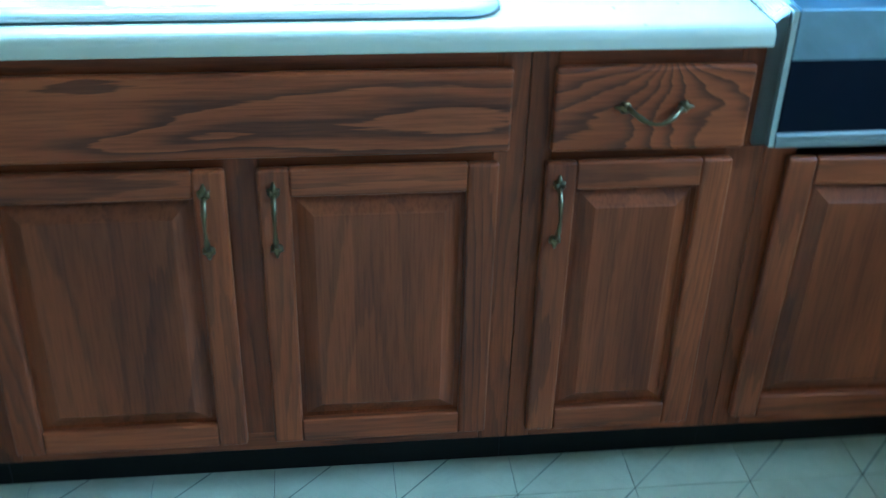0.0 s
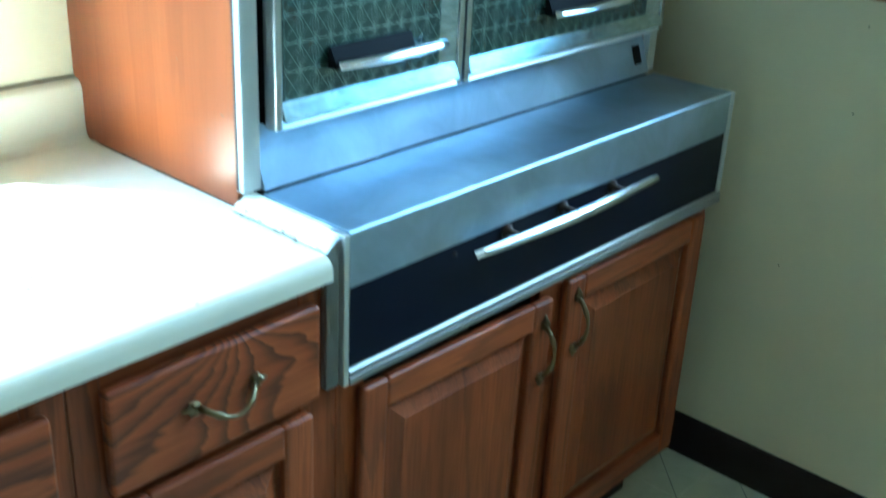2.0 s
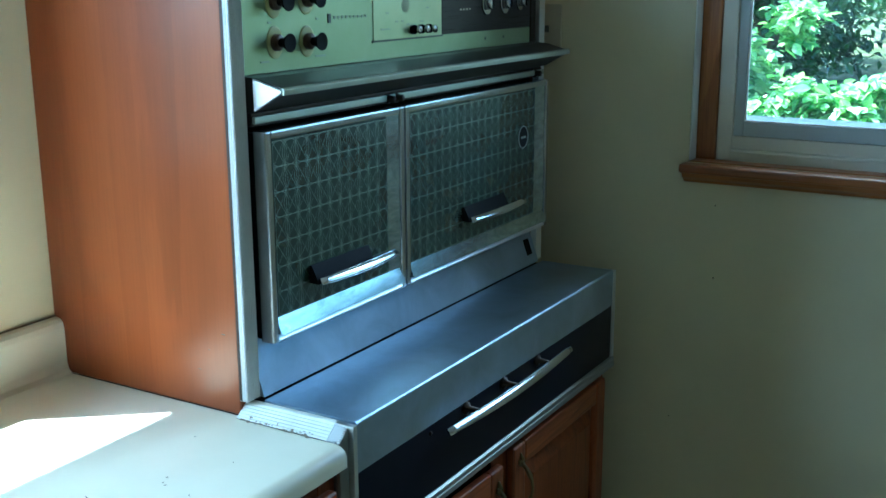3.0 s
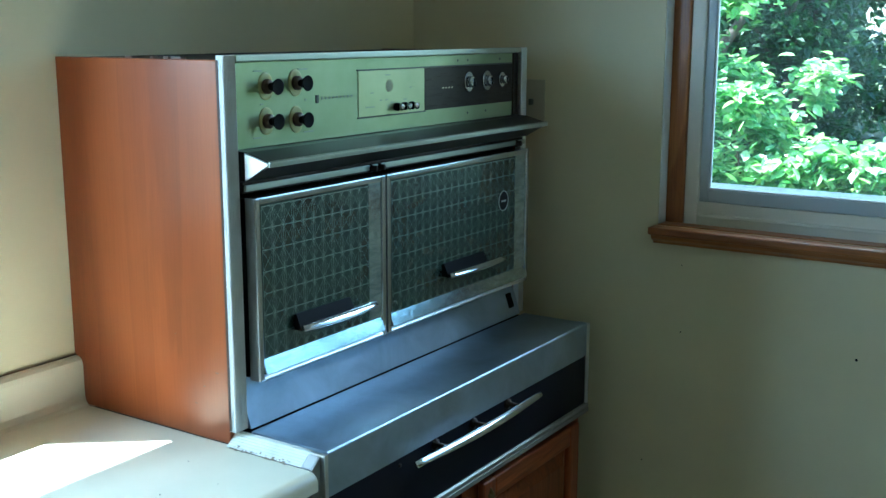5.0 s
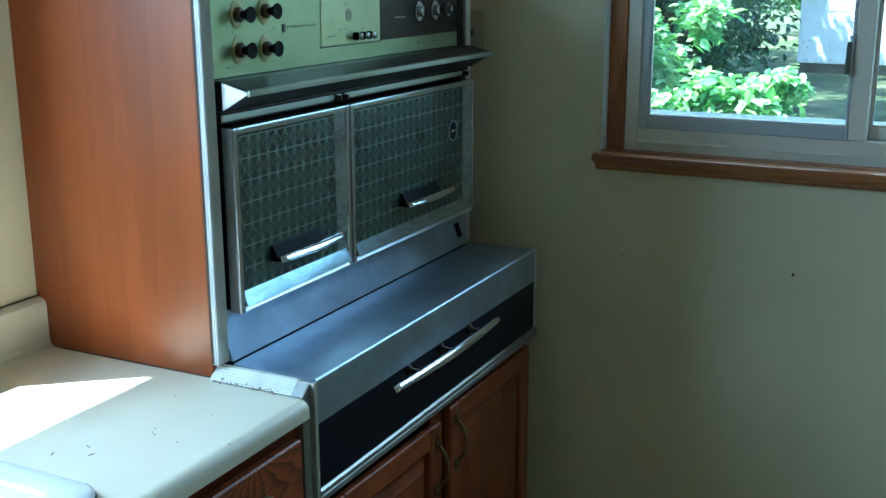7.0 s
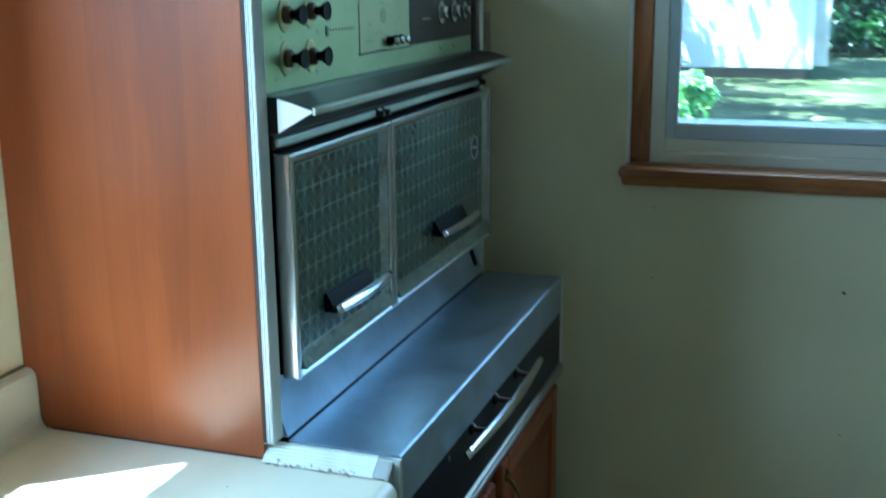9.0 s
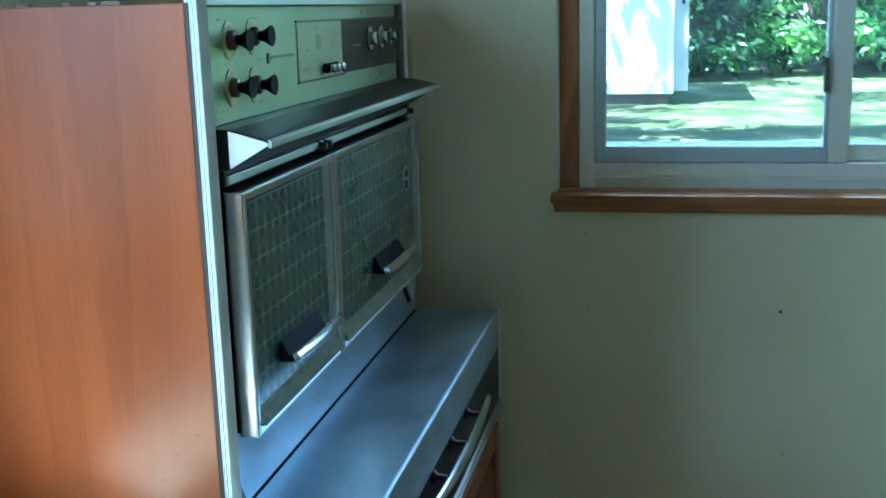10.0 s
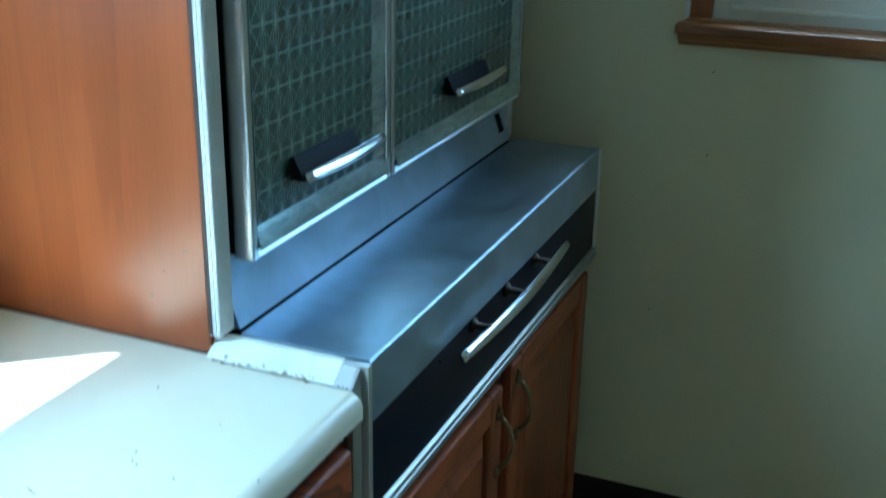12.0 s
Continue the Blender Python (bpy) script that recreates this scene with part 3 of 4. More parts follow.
def brass_pull(parent, x, z, upright):
    """A cast bail pull with a leaf-shaped rosette at either end."""
    half = 0.047 if upright else 0.042
    ends = [(x, z - half), (x, z + half)] if upright else [(x - half, z), (x + half, z)]
    bm_ = bmesh.new()
    pts, rad = [], []
    for i in range(15):
        t = i / 14
        s = math.sin(math.pi * t)
        out = DOOR - 0.004 - 0.024 * s ** 0.7
        drop = 0.0 if upright else -0.018 * s
        pts.append((ends[0][0] + t * (ends[1][0] - ends[0][0]), out, ends[0][1] + t * (ends[1][1] - ends[0][1]) + drop))
        rad.append(0.0026 + 0.0018 * abs(math.cos(math.pi * t)) + (0.0012 if i in (3, 11) else 0))
    add_tube(bm_, pts, rad, 8, up=Vector((0, 1, 0)))
    pull = part("pull", bm_, BRASS, parent, "antique brass bail pull", True)
    for k, (ex, ez) in enumerate(ends):
        bm_ = bmesh.new()
        dirs = (1 if k else -1)
        for turn, ln in ((-42, 0.014), (0, 0.022), (42, 0.014), (-75, 0.010), (75, 0.010)):
            a = radians(turn)
            dx, dz = (math.sin(a) * ln, math.cos(a) * ln * dirs) if upright else (math.cos(a) * ln * dirs, math.sin(a) * ln)
            add_tube(bm_, [(ex, DOOR - 0.001, ez), (ex + 0.5 * dx, DOOR - 0.003, ez + 0.5 * dz), (ex + dx, DOOR - 0.001, ez + dz)], [0.004, 0.0058, 0.0015], 7, up=Vector((0, 1, 0)))
        part("rosette", bm_, BRASS, pull, smooth=True)


def raised_panel(parent, x0, x1, z0, z1, y_back, y_face, slope, mat):
    """A raised panel: a low border that slopes up to a flat field."""
    bm_ = bmesh.new()
    ch = 0.3 * slope
    rows = [(x0, x1, z0, z1, y_back), (x0 + ch, x1 - ch, z0 + ch, z1 - ch, y_back - 0.0005), (x0 + ch + 0.001, x1 - ch - 0.001, z0 + ch + 0.001, z1 - ch - 0.001, y_back - 0.12 * (y_back - y_face)), (x0 + slope, x1 - slope, z0 + slope, z1 - slope, y_face + 0.002), (x0 + slope + 0.003, x1 - slope - 0.003, z0 + slope + 0.003, z1 - slope - 0.003, y_face)]
    loops = [[bm_.verts.new((x, y, z)) for x, z in ((a, c), (b, c), (b, d), (a, d))] for a, b, c, d, y in rows]
    for p, q in zip(loops, loops[1:]):
        for k in range(4):
            bm_.faces.new((p[k], p[(k + 1) % 4], q[(k + 1) % 4], q[k]))
    bm_.faces.new(loops[-1])
    return part("panel", bm_, mat, parent)


def cabinet_door(parent, x0, x1, z0, z1, pull=None, tilt=0.0):
    d = part("door", prism_frame_back(x0, x1, z0, z1), CABINET_IN, parent, "raised-panel oak door")
    st, rl = 0.052, 0.050
    for a, b in ((x0, x0 + st), (x1 - st, x1)):
        part("stile", box(a, b, DOOR, FACE - 0.004, z0, z1, 0.008, 3), OAK_V, d)
    for a, b in ((z0, z0 + rl), (z1 - rl, z1)):
        part("rail", box(x0 + st - 0.001, x1 - st + 0.001, DOOR + 0.0008, FACE - 0.0045, a, b, 0.005, 3), OAK_H, d)
    raised_panel(d, x0 + st - 0.002, x1 - st + 0.002, z0 + rl - 0.002, z1 - rl + 0.002, DOOR + 0.0143, DOOR + 0.0003, 0.034, OAK_P)
    if pull:
        brass_pull(d, pull[0], pull[1], True)
    if tilt:
        piv = Matrix.Translation((x0, 0, z1))
        d.matrix_basis = d.matrix_basis @ piv @ Matrix.Rotation(radians(tilt), 4, "Y") @ piv.inverted()
    return d


def prism_frame_back(x0, x1, z0, z1):
    return box(x0 + 0.012, x1 - 0.012, DOOR + 0.0145, FACE - 0.0005, z0 + 0.012, z1 - 0.012)


def face_frame(parent, stiles, rails):
    for a, b, c, d in stiles:
        part("face_stile", box(a, b, FACE, FACE + 0.02, c, d, 0.0012, 1), OAK_V, parent)
    for a, b, c, d in rails:
        part("face_rail", box(a, b, FACE + 0.0006, FACE + 0.02, c, d, 0.0012, 1), OAK_H, parent)


def carcass(parent, x0, x1, z0, z1):
    bm_ = bmesh.new()
    add_box(bm_, x0, x0 + 0.016, FACE + 0.0205, BY - 0.001, z0, z1)
    add_box(bm_, x1 - 0.016, x1, FACE + 0.0205, BY - 0.001, z0, z1)
    add_box(bm_, x0 + 0.016, x1 - 0.016, FACE + 0.0205, BY - 0.001, z0, z0 + 0.016)
    add_box(bm_, x0 + 0.016, x1 - 0.016, BY - 0.012, BY - 0.001, z0 + 0.016, z1)
    part("carcass", bm_, CABINET_IN, parent)


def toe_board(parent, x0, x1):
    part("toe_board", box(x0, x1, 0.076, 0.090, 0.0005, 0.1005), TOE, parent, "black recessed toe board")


def drawer_front(parent, x0, x1, z0, z1, face=OAK_FLAME):
    d = part("drawer_front", box(x0, x1, DOOR, FACE - 0.0035, z0, z1, 0.0075, 3), face, parent)
    return d


CZ0, CZ1 = 0.101, 0.8775
sinkbase = thing("sink_cabinet", "dark stained oak sink cabinet with two raised-panel doors", "base cabinet", (-0.85, 0.3, 0), "base cabinets")
carcass(sinkbase, -1.33, -0.405, CZ0, CZ1)
face_frame(sinkbase, [(-1.33, -1.285, CZ0, CZ1), (-0.885, -0.826, CZ0 + 0.04, 0.700), (-0.457, -0.405, CZ0, CZ1)],
           [(-1.285, -0.457, CZ0, CZ0 + 0.04), (-1.285, -0.457, 0.675, 0.725), (-1.285, -0.457, 0.840, CZ1)])
drawer_front(sinkbase, -1.300, -0.434, 0.708, 0.848)
cabinet_door(sinkbase, -1.285, -0.880, 0.133, 0.690, (-0.914, 0.600))
cabinet_door(sinkbase, -0.832, -0.448, 0.134, 0.689, (-0.806, 0.600))
toe_board(sinkbase, -1.33, -0.405)

endbase = thing("end_cabinet", "dark stained oak base cabinet beside the sink", "base cabinet", (-1.6, 0.3, 0), "base cabinets")
carcass(endbase, -1.90, -1.331, CZ0, CZ1)
face_frame(endbase, [(-1.90, -1.86, CZ0, CZ1), (-1.372, -1.331, CZ0, CZ1)], [(-1.86, -1.372, CZ0, CZ0 + 0.04), (-1.86, -1.372, 0.675, 0.725), (-1.86, -1.372, 0.840, CZ1)])
drawer_front(endbase, -1.868, -1.365, 0.712, 0.848)
cabinet_door(endbase, -1.868, -1.365, 0.133, 0.690, (-1.395, 0.600))
toe_board(endbase, -1.90, -1.331)

drawerbase = thing("drawer_cabinet", "narrow dark stained oak cabinet with one drawer over a door", "base cabinet", (-0.2, 0.3, 0), "base cabinets")
carcass(drawerbase, -0.404, -0.006, CZ0, CZ1)
face_frame(drawerbase, [(-0.404, -0.362, CZ0, CZ1), (-0.072, -0.006, CZ0, 0.699), (-0.072, -0.022, 0.6995, CZ1)],
           [(-0.362, -0.072, CZ0, CZ0 + 0.04), (-0.362, -0.072, 0.675, 0.720), (-0.362, -0.072, 0.835, CZ1)])
dr = drawer_front(drawerbase, -0.369, -0.052, 0.705, 0.848, OAK_FAN)
brass_pull(dr, -0.210, 0.782, False)
cabinet_door(drawerbase, -0.373, -0.064, 0.131, 0.687, (-0.350, 0.598))
toe_board(drawerbase, -0.4045, -0.006)

rangebase = thing("range_cabinet", "dark stained oak base cabinet under the built-in range", "base cabinet", (0.5, 0.3, 0), "base cabinets")
carcass(rangebase, -0.005, 1.005, CZ0, 0.699)
face_frame(rangebase, [(-0.0055, 0.050, CZ0, 0.705), (0.462, 0.535, CZ0 + 0.04, 0.691), (0.962, 1.005, CZ0, 0.705)],
           [(0.050, 0.962, CZ0, CZ0 + 0.04), (0.050, 0.962, 0.691, 0.705)])
cabinet_door(rangebase, 0.029, 0.476, 0.136, 0.684, (0.452, 0.590), 1.1)
cabinet_door(rangebase, 0.517, 0.976, 0.136, 0.690, (0.543, 0.604))
part("end_panel", box(1.0055, 1.011, FACE, BY - 0.001, CZ0, 0.699), OAK_V, rangebase)
toe_board(rangebase, -0.0055, 0.93)

# ---- countertop with backsplash ----
CT = 0.912
worktop = thing("worktop", "cream laminate worktop with rounded front and coved backsplash", "worktop", (-0.9, 0.3, 0.87))
SX0, SX1, SY0, SY1 = -1.27, -0.47, 0.085, 0.535      # the cut-out for the sink
arc = [radians(90 * k / 10) for k in range(11)]
NY, NB = -0.0080, 0.8770     # front and underside of the rounded nose
nose = [(0.0195, NB), (NY + 0.004, NB)] + [(NY + 0.004 - 0.004 * math.sin(a), NB + 0.004 - 0.004 * math.cos(a)) for a in arc[2::2]] + [(NY + 0.020 - 0.020 * math.cos(a), CT - 0.019 + 0.019 * math.sin(a)) for a in arc] + [(0.0195, CT)]
bm = prism(nose, "x", -1.9, -0.036)
add_box(bm, -1.9, -0.036, 0.0195, SY0, 0.8780, CT)
add_box(bm, -1.9, SX0, SY0, SY1, 0.8780, CT)
add_box(bm, SX1, -0.036, SY0, SY1, 0.8780, CT)
add_box(bm, -0.036, -0.0246, 0.2037, SY1, 0.8780, CT)
bmesh.ops.remove_doubles(bm, verts=bm.verts, dist=1e-5)
part("top_sheet", bm, LAMINATE, worktop)
back = [(SY1, 0.8780), (SY1, CT), (0.575, CT), (0.586, 0.913), (0.593, 0.920), (0.596, 0.932), (0.596, 0.995), (0.5985, 1.004), (0.605, 1.0095), (0.613, 1.011), (BY - 0.0005, 1.011), (BY - 0.0005, 0.8780)]
part("backsplash", prism(back, "x", -1.9, -0.0245), LAMINATE, worktop, "cream laminate upstand")
part("caulk_line", box(-1.9, -0.0245, 0.6150, BY - 0.0005, 1.0112, 1.0130), OLD_CAULK, worktop, "dark joint line along the wall")

# drop-in sink
sink = thing("sink", "white enamel drop-in sink set in the worktop", "sink", (-0.87, 0.31, 0.91))


def round_rect(x0, x1, y0, y1, r, z, n=8):
    pts = []
    for cx, cy, a0 in ((x1 - r, y1 - r, 0), (x0 + r, y1 - r, 90), (x0 + r, y0 + r, 180), (x1 - r, y0 + r, 270)):
        for k in range(n + 1):
            a = radians(a0 + 90 * k / n)
            pts.append((cx + r * math.cos(a), cy + r * math.sin(a), z))
    return pts


bm = bmesh.new()
loops = []
for grow, r, z in ((0.0, 0.055, CT + 0.0005), (0.001, 0.055, CT + 0.008), (-0.006, 0.05, CT + 0.013), (-0.045, 0.045, CT + 0.011), (-0.055, 0.045, CT + 0.002), (-0.066, 0.05, CT - 0.15), (-0.10, 0.05, CT - 0.175)):
    loops.append([bm.verts.new(p) for p in round_rect(-1.285 - grow, -0.448 + grow, 0.046 - grow, 0.55 + grow, r, z)])
for p, q in zip(loops, loops[1:]):
    for k in range(len(p)):
        bm.faces.new((p[k], p[(k + 1) % len(p)], q[(k + 1) % len(q)], q[k]))
bm.faces.new(loops[-1])
part("basin", bm, SINK, sink, smooth=True)
bm = bmesh.new()
seam = [[bm.verts.new(p) for p in round_rect(-1.285 - g, -0.448 + g, 0.046 - g, 0.55 + g, 0.055 + g, z)] for g, z in ((0.0035, CT + 0.0003), (0.0035, CT + 0.0028), (0.0, CT + 0.0028))]
for p, q in zip(seam, seam[1:]):
    for k in range(len(p)):
        bm.faces.new((p[k], p[(k + 1) % len(p)], q[(k + 1) % len(q)], q[k]))
part("seam", bm, INK, sink, "dark dirty seam round the rim")
part("drain", lathe([(0.045, 0.0), (0.045, 0.004), (0.03, 0.002), (0.01, 0.003)], "z", (-0.86, 0.28, CT - 0.1748)), CHROME, sink, "chrome drain", True)
bm = lathe([(0.017, 0), (0.017, 0.004), (0.011, 0.007), (0.009, 0.011)], "z", (-0.462, 0.475, CT + 0.0125), 16)
part("hole_cover", bm, DARK_STEEL, sink, "small dark hole cover on the rim", True)

# ---- the built-in range ----
RW = 1.004
housing = thing("oven_housing", "cherry veneer end panel boxing in the wall oven", "oven housing", (0.5, 0.4, 0.9))
part("side_panel", box(-0.0245, -0.004, 0.203, BY - 0.0005, CT + 0.0015, 1.592, 0.0015, 1), CHERRY, housing, "glossy cherry veneer side panel")
part("side_panel", box(1.0045, 1.018, 0.203, BY - 0.0005, CT + 0.0015, 1.592, 0.0015, 1), CHERRY, housing)
part("joint", box(-0.0254, -0.0243, 0.1975, 0.2029, 0.939, 1.592), CABINET_IN, housing, "dark joint beside the trim")
part("top_panel", box(-0.0035, 1.004, 0.215, BY - 0.0005, 1.575, 1.590), CABINET_IN, housing)
part("foot_bead", prism([(0.2035, CT + 0.0008), (0.2035, CT + 0.0018), (0.60, CT + 0.0014), (0.60, CT + 0.0008)], "x", -0.0258, -0.0248), CABINET_IN, housing, "dark joint along the foot")

rng = thing("built_in_range", "vintage built-in electric range with two glass oven doors and cooktop drawer", "range", (0.5, 0.2, 0.7))
# body behind the fronts
part("oven_body", box(-0.0035, 1.004, 0.2165, 0.60, 0.93, 1.574), BLACK, rng)


def ribbed_strip(parent, x0, x1, z0, z1, y_front, y_back, mat, label=""):
    """An aluminium strip with fine upright ribs on its face."""
    n = 8 if x1 - x0 > 0.02 else 5
    w = (x1 - x0) / n
    prof = [(x0, y_back), (x1, y_back)]
    for i in range(n, 0, -1):
        a = x0 + i * w
        prof += [(a - 0.02 * w, y_front + 0.0046), (a - 0.20 * w, y_front + 0.0040), (a - 0.30 * w, y_front - 0.0004), (a - 0.55 * w, y_front - 0.0012), (a - 0.80 * w, y_front - 0.0004), (a - 0.90 * w, y_front + 0.0040)]
    prof.append((x0, y_front + 0.0012))
    h = (y_back - y_front - 0.0012) / 4
    for i in range(1, 4):
        b = y_front + 0.0012 + i * h
        prof += [(x0, b - 0.22 * h), (x0 + 0.0022, b - 0.14 * h), (x0 + 0.0022, b + 0.14 * h), (x0, b + 0.22 * h)]
    return part("trim_strip", prism(prof, "z", z0, z1), mat, parent, label)


ribbed_strip(rng, -0.0252, 0.006, 0.938, 1.600, 0.188, 0.2025, TRIM_PALE, "ribbed pale aluminium corner trim")
part("trim_strip", box(0.990, 1.016, 0.186, 0.2025, 0.938, 1.600, 0.002), ALU, rng)
part("top_trim", box(0.0065, 0.9895, 0.188, 0.214, 1.5880, 1.600, 0.002), GREENISH_ALU, rng, "worn aluminium top trim, tinted for the garden's reflection")
# control panel
part("control_panel", box(0.0065, 0.966, 0.199, 0.216, 1.438, 1.5875, 0.001, 1), PANEL, rng, "pale green brushed control panel")
part("end_strip", box(0.9665, 0.9895, 0.196, 0.216, 1.438, 1.5875, 0.001, 1), DARK_STEEL, rng)
clock = part("dial_panel", box(0.356, 0.586, 0.1974, 0.1987, 1.472, 1.562, 0.0004, 1), CLOCK, rng, "ivory timer dial panel with worn print")
part("dial_rim", box(0.352, 0.960, 0.1965, 0.1988, 1.5622, 1.5650), INK, rng)
part("dial_rim", box(0.352, 0.590, 0.1965, 0.1988, 1.4690, 1.4718), INK, rng)
part("switch_panel", box(0.5865, 0.962, 0.1970, 0.1987, 1.472, 1.562, 0.0004, 1), PANEL_DARK, rng, "black switch panel")
for sx, sz in ((0.720, 1.5745), (0.762, 1.5745), (0.905, 1.5745), (0.762, 1.4565), (0.842, 1.4565)):
    part("rivet", lathe([(0.0028, 0.1989), (0.0026, 0.1981), (0.001, 0.1978)], "y", (sx, 0, sz), 10), INK, rng)

for kx, kz in ((0.090, 1.544), (0.170, 1.547), (0.090, 1.483), (0.170, 1.481)):
    k = part("burner_knob", lathe([(0.0130, 0.1964), (0.0130, 0.190), (0.0105, 0.1875), (0.0080, 0.1865)], "y", (kx, 0, kz), 20), BROWN, rng, "brown knob with black flared grip")
    part("disc", lathe([(0.019, 0.1988), (0.019, 0.1972), (0.0165, 0.1966)], "y", (kx, 0, kz), 28, 1.30), GOLD, k, "pale gold back disc")
    part("grip", lathe([(0.0065, 0.1868), (0.0070, 0.182), (0.0085, 0.178), (0.0115, 0.173), (0.0142, 0.1690), (0.0142, 0.1680), (0.004, 0.1685)], "y", (kx, 0, kz), 24), BLACK, k)
for kx, r_ in ((0.763, 0.0195), (0.842, 0.0195), (0.912, 0.0150)):
    k = part("oven_knob", lathe([(r_ * 0.62, 0.1968), (r_ * 0.64, 0.186), (r_ * 0.55, 0.182), (r_ * 0.2, 0.181)], "y", (kx, 0, 1.526), 24), CHROME, rng, "chrome oven knob", True)
    part("skirt", lathe([(r_, 0.1969), (r_, 0.1945), (r_ * 0.9, 0.1935), (r_ * 0.66, 0.1950)], "y", (kx, 0, 1.526), 28, 1.18), EDGE, k, smooth=True)
    part("pointer", box(kx - 0.002, kx + 0.002, 0.1790, 0.1815, 1.526 - r_ * 0.5, 1.526 + r_ * 0.5, 0.0006, 1), BLACK, k)
for kx in (0.480, 0.507, 0.533):
    s = part("timer_switch", lathe([(0.0080, 0.1973), (0.0085, 0.190), (0.0065, 0.187)], "y", (kx, 0, 1.486), 16), BLACK, rng, "small black timer switch with chrome tip", True)
    part("tip", lathe([(0.0055, 0.1868), (0.0075, 0.180), (0.0065, 0.1775)], "y", (kx, 0, 1.486), 16), CHROME, s, smooth=True)
# unreadable print as bars
emblem = part("emblem", box(0.226, 0.2345, 0.1972, 0.1988, 1.507, 1.522, 0.0005, 1), INK, rng, "small dark emblem")
for i in range(9):
    part("print_bar", box(0.243 + i * 0.0112, 0.2475 + i * 0.0112, 0.1979, 0.1988, 1.513, 1.5175), FAINT, rng)
for bx, bz, w in ((0.060, 1.571, 0.022), (0.178, 1.571, 0.026), (0.055, 1.455, 0.02), (0.190, 1.456, 0.028), (0.075, 1.513, 0.008), (0.195, 1.515, 0.005), (0.135, 1.548, 0.005), (0.135, 1.484, 0.005)):
    part("print_bar", box(bx, bx + w, 0.1979, 0.1988, bz - 0.0014, bz + 0.0014), FAINT, rng)
for bx, bz, w in ((0.445, 1.552, 0.018), (0.395, 1.518, 0.010), (0.530, 1.524, 0.008), (0.378, 1.490, 0.03), (0.425, 1.502, 0.008), (0.445, 1.502, 0.008), (0.462, 1.496, 0.01), (0.508, 1.500, 0.012), (0.548, 1.487, 0.02)):
    part("dial_mark", box(bx, bx + w, 0.1968, 0.1973, bz - 0.0014, bz + 0.0014), FAINT, clock)
part("dial_spot", lathe([(0.013, 0.1973), (0.013, 0.1969), (0.004, 0.1968)], "y", (0.459, 0, 1.530), 24), FADED, clock, "faded brown dial centre")
for i in range(4):
    part("print_bar", box(0.655 + i * 0.012, 0.661 + i * 0.012, 0.1963, 0.1969, 1.5155, 1.5185), BEIGE, rng)

# sloping visor under the panel
visor = part("visor", prism([(0.2025, 1.4375), (0.170, 1.4365), (0.1190, 1.4235), (0.1150, 1.4195), (0.1190, 1.4155), (0.170, 1.3870), (0.2025, 1.3850)], "x", 0.0065, 0.9895), VISOR, rng, "dark sloping vent visor")
part("visor_lip", prism([(0.1178, 1.4255), (0.1128, 1.4225), (0.1140, 1.4140), (0.1190, 1.4140)], "x", 0.003, 0.993, 0.0008), GREENISH_ALU, visor, "pale metal front lip")
part("visor_end", prism([(0.170, 1.4355), (0.1180, 1.4205), (0.1180, 1.4180), (0.170, 1.3880)], "x", 0.0012, 0.0062), ALU, visor, "bright end cap")
part("visor_end", prism([(0.170, 1.4355), (0.1180, 1.4205), (0.1180, 1.4180), (0.170, 1.3880)], "x", 0.9898, 0.9948), VISOR, visor)
part("door_header", box(0.0065, 0.9895, 0.180, 0.2025, 1.3640, 1.3845, 0.002), DARK_STEEL, rng)
part("header_bead", box(0.0065, 0.9895, 0.1735, 0.1795, 1.3680, 1.3790, 0.002), GREENISH_ALU, rng, "dull metal bead over the doors")
for hx in (0.365, 0.392, 0.950):
    part("hinge", lathe([(0.006, 0.162), (0.006, 0.172), (0.009, 0.1745), (0.009, 0.1795)], "y", (hx, 0, 1.372), 14), DARK_STEEL, rng, smooth=True)


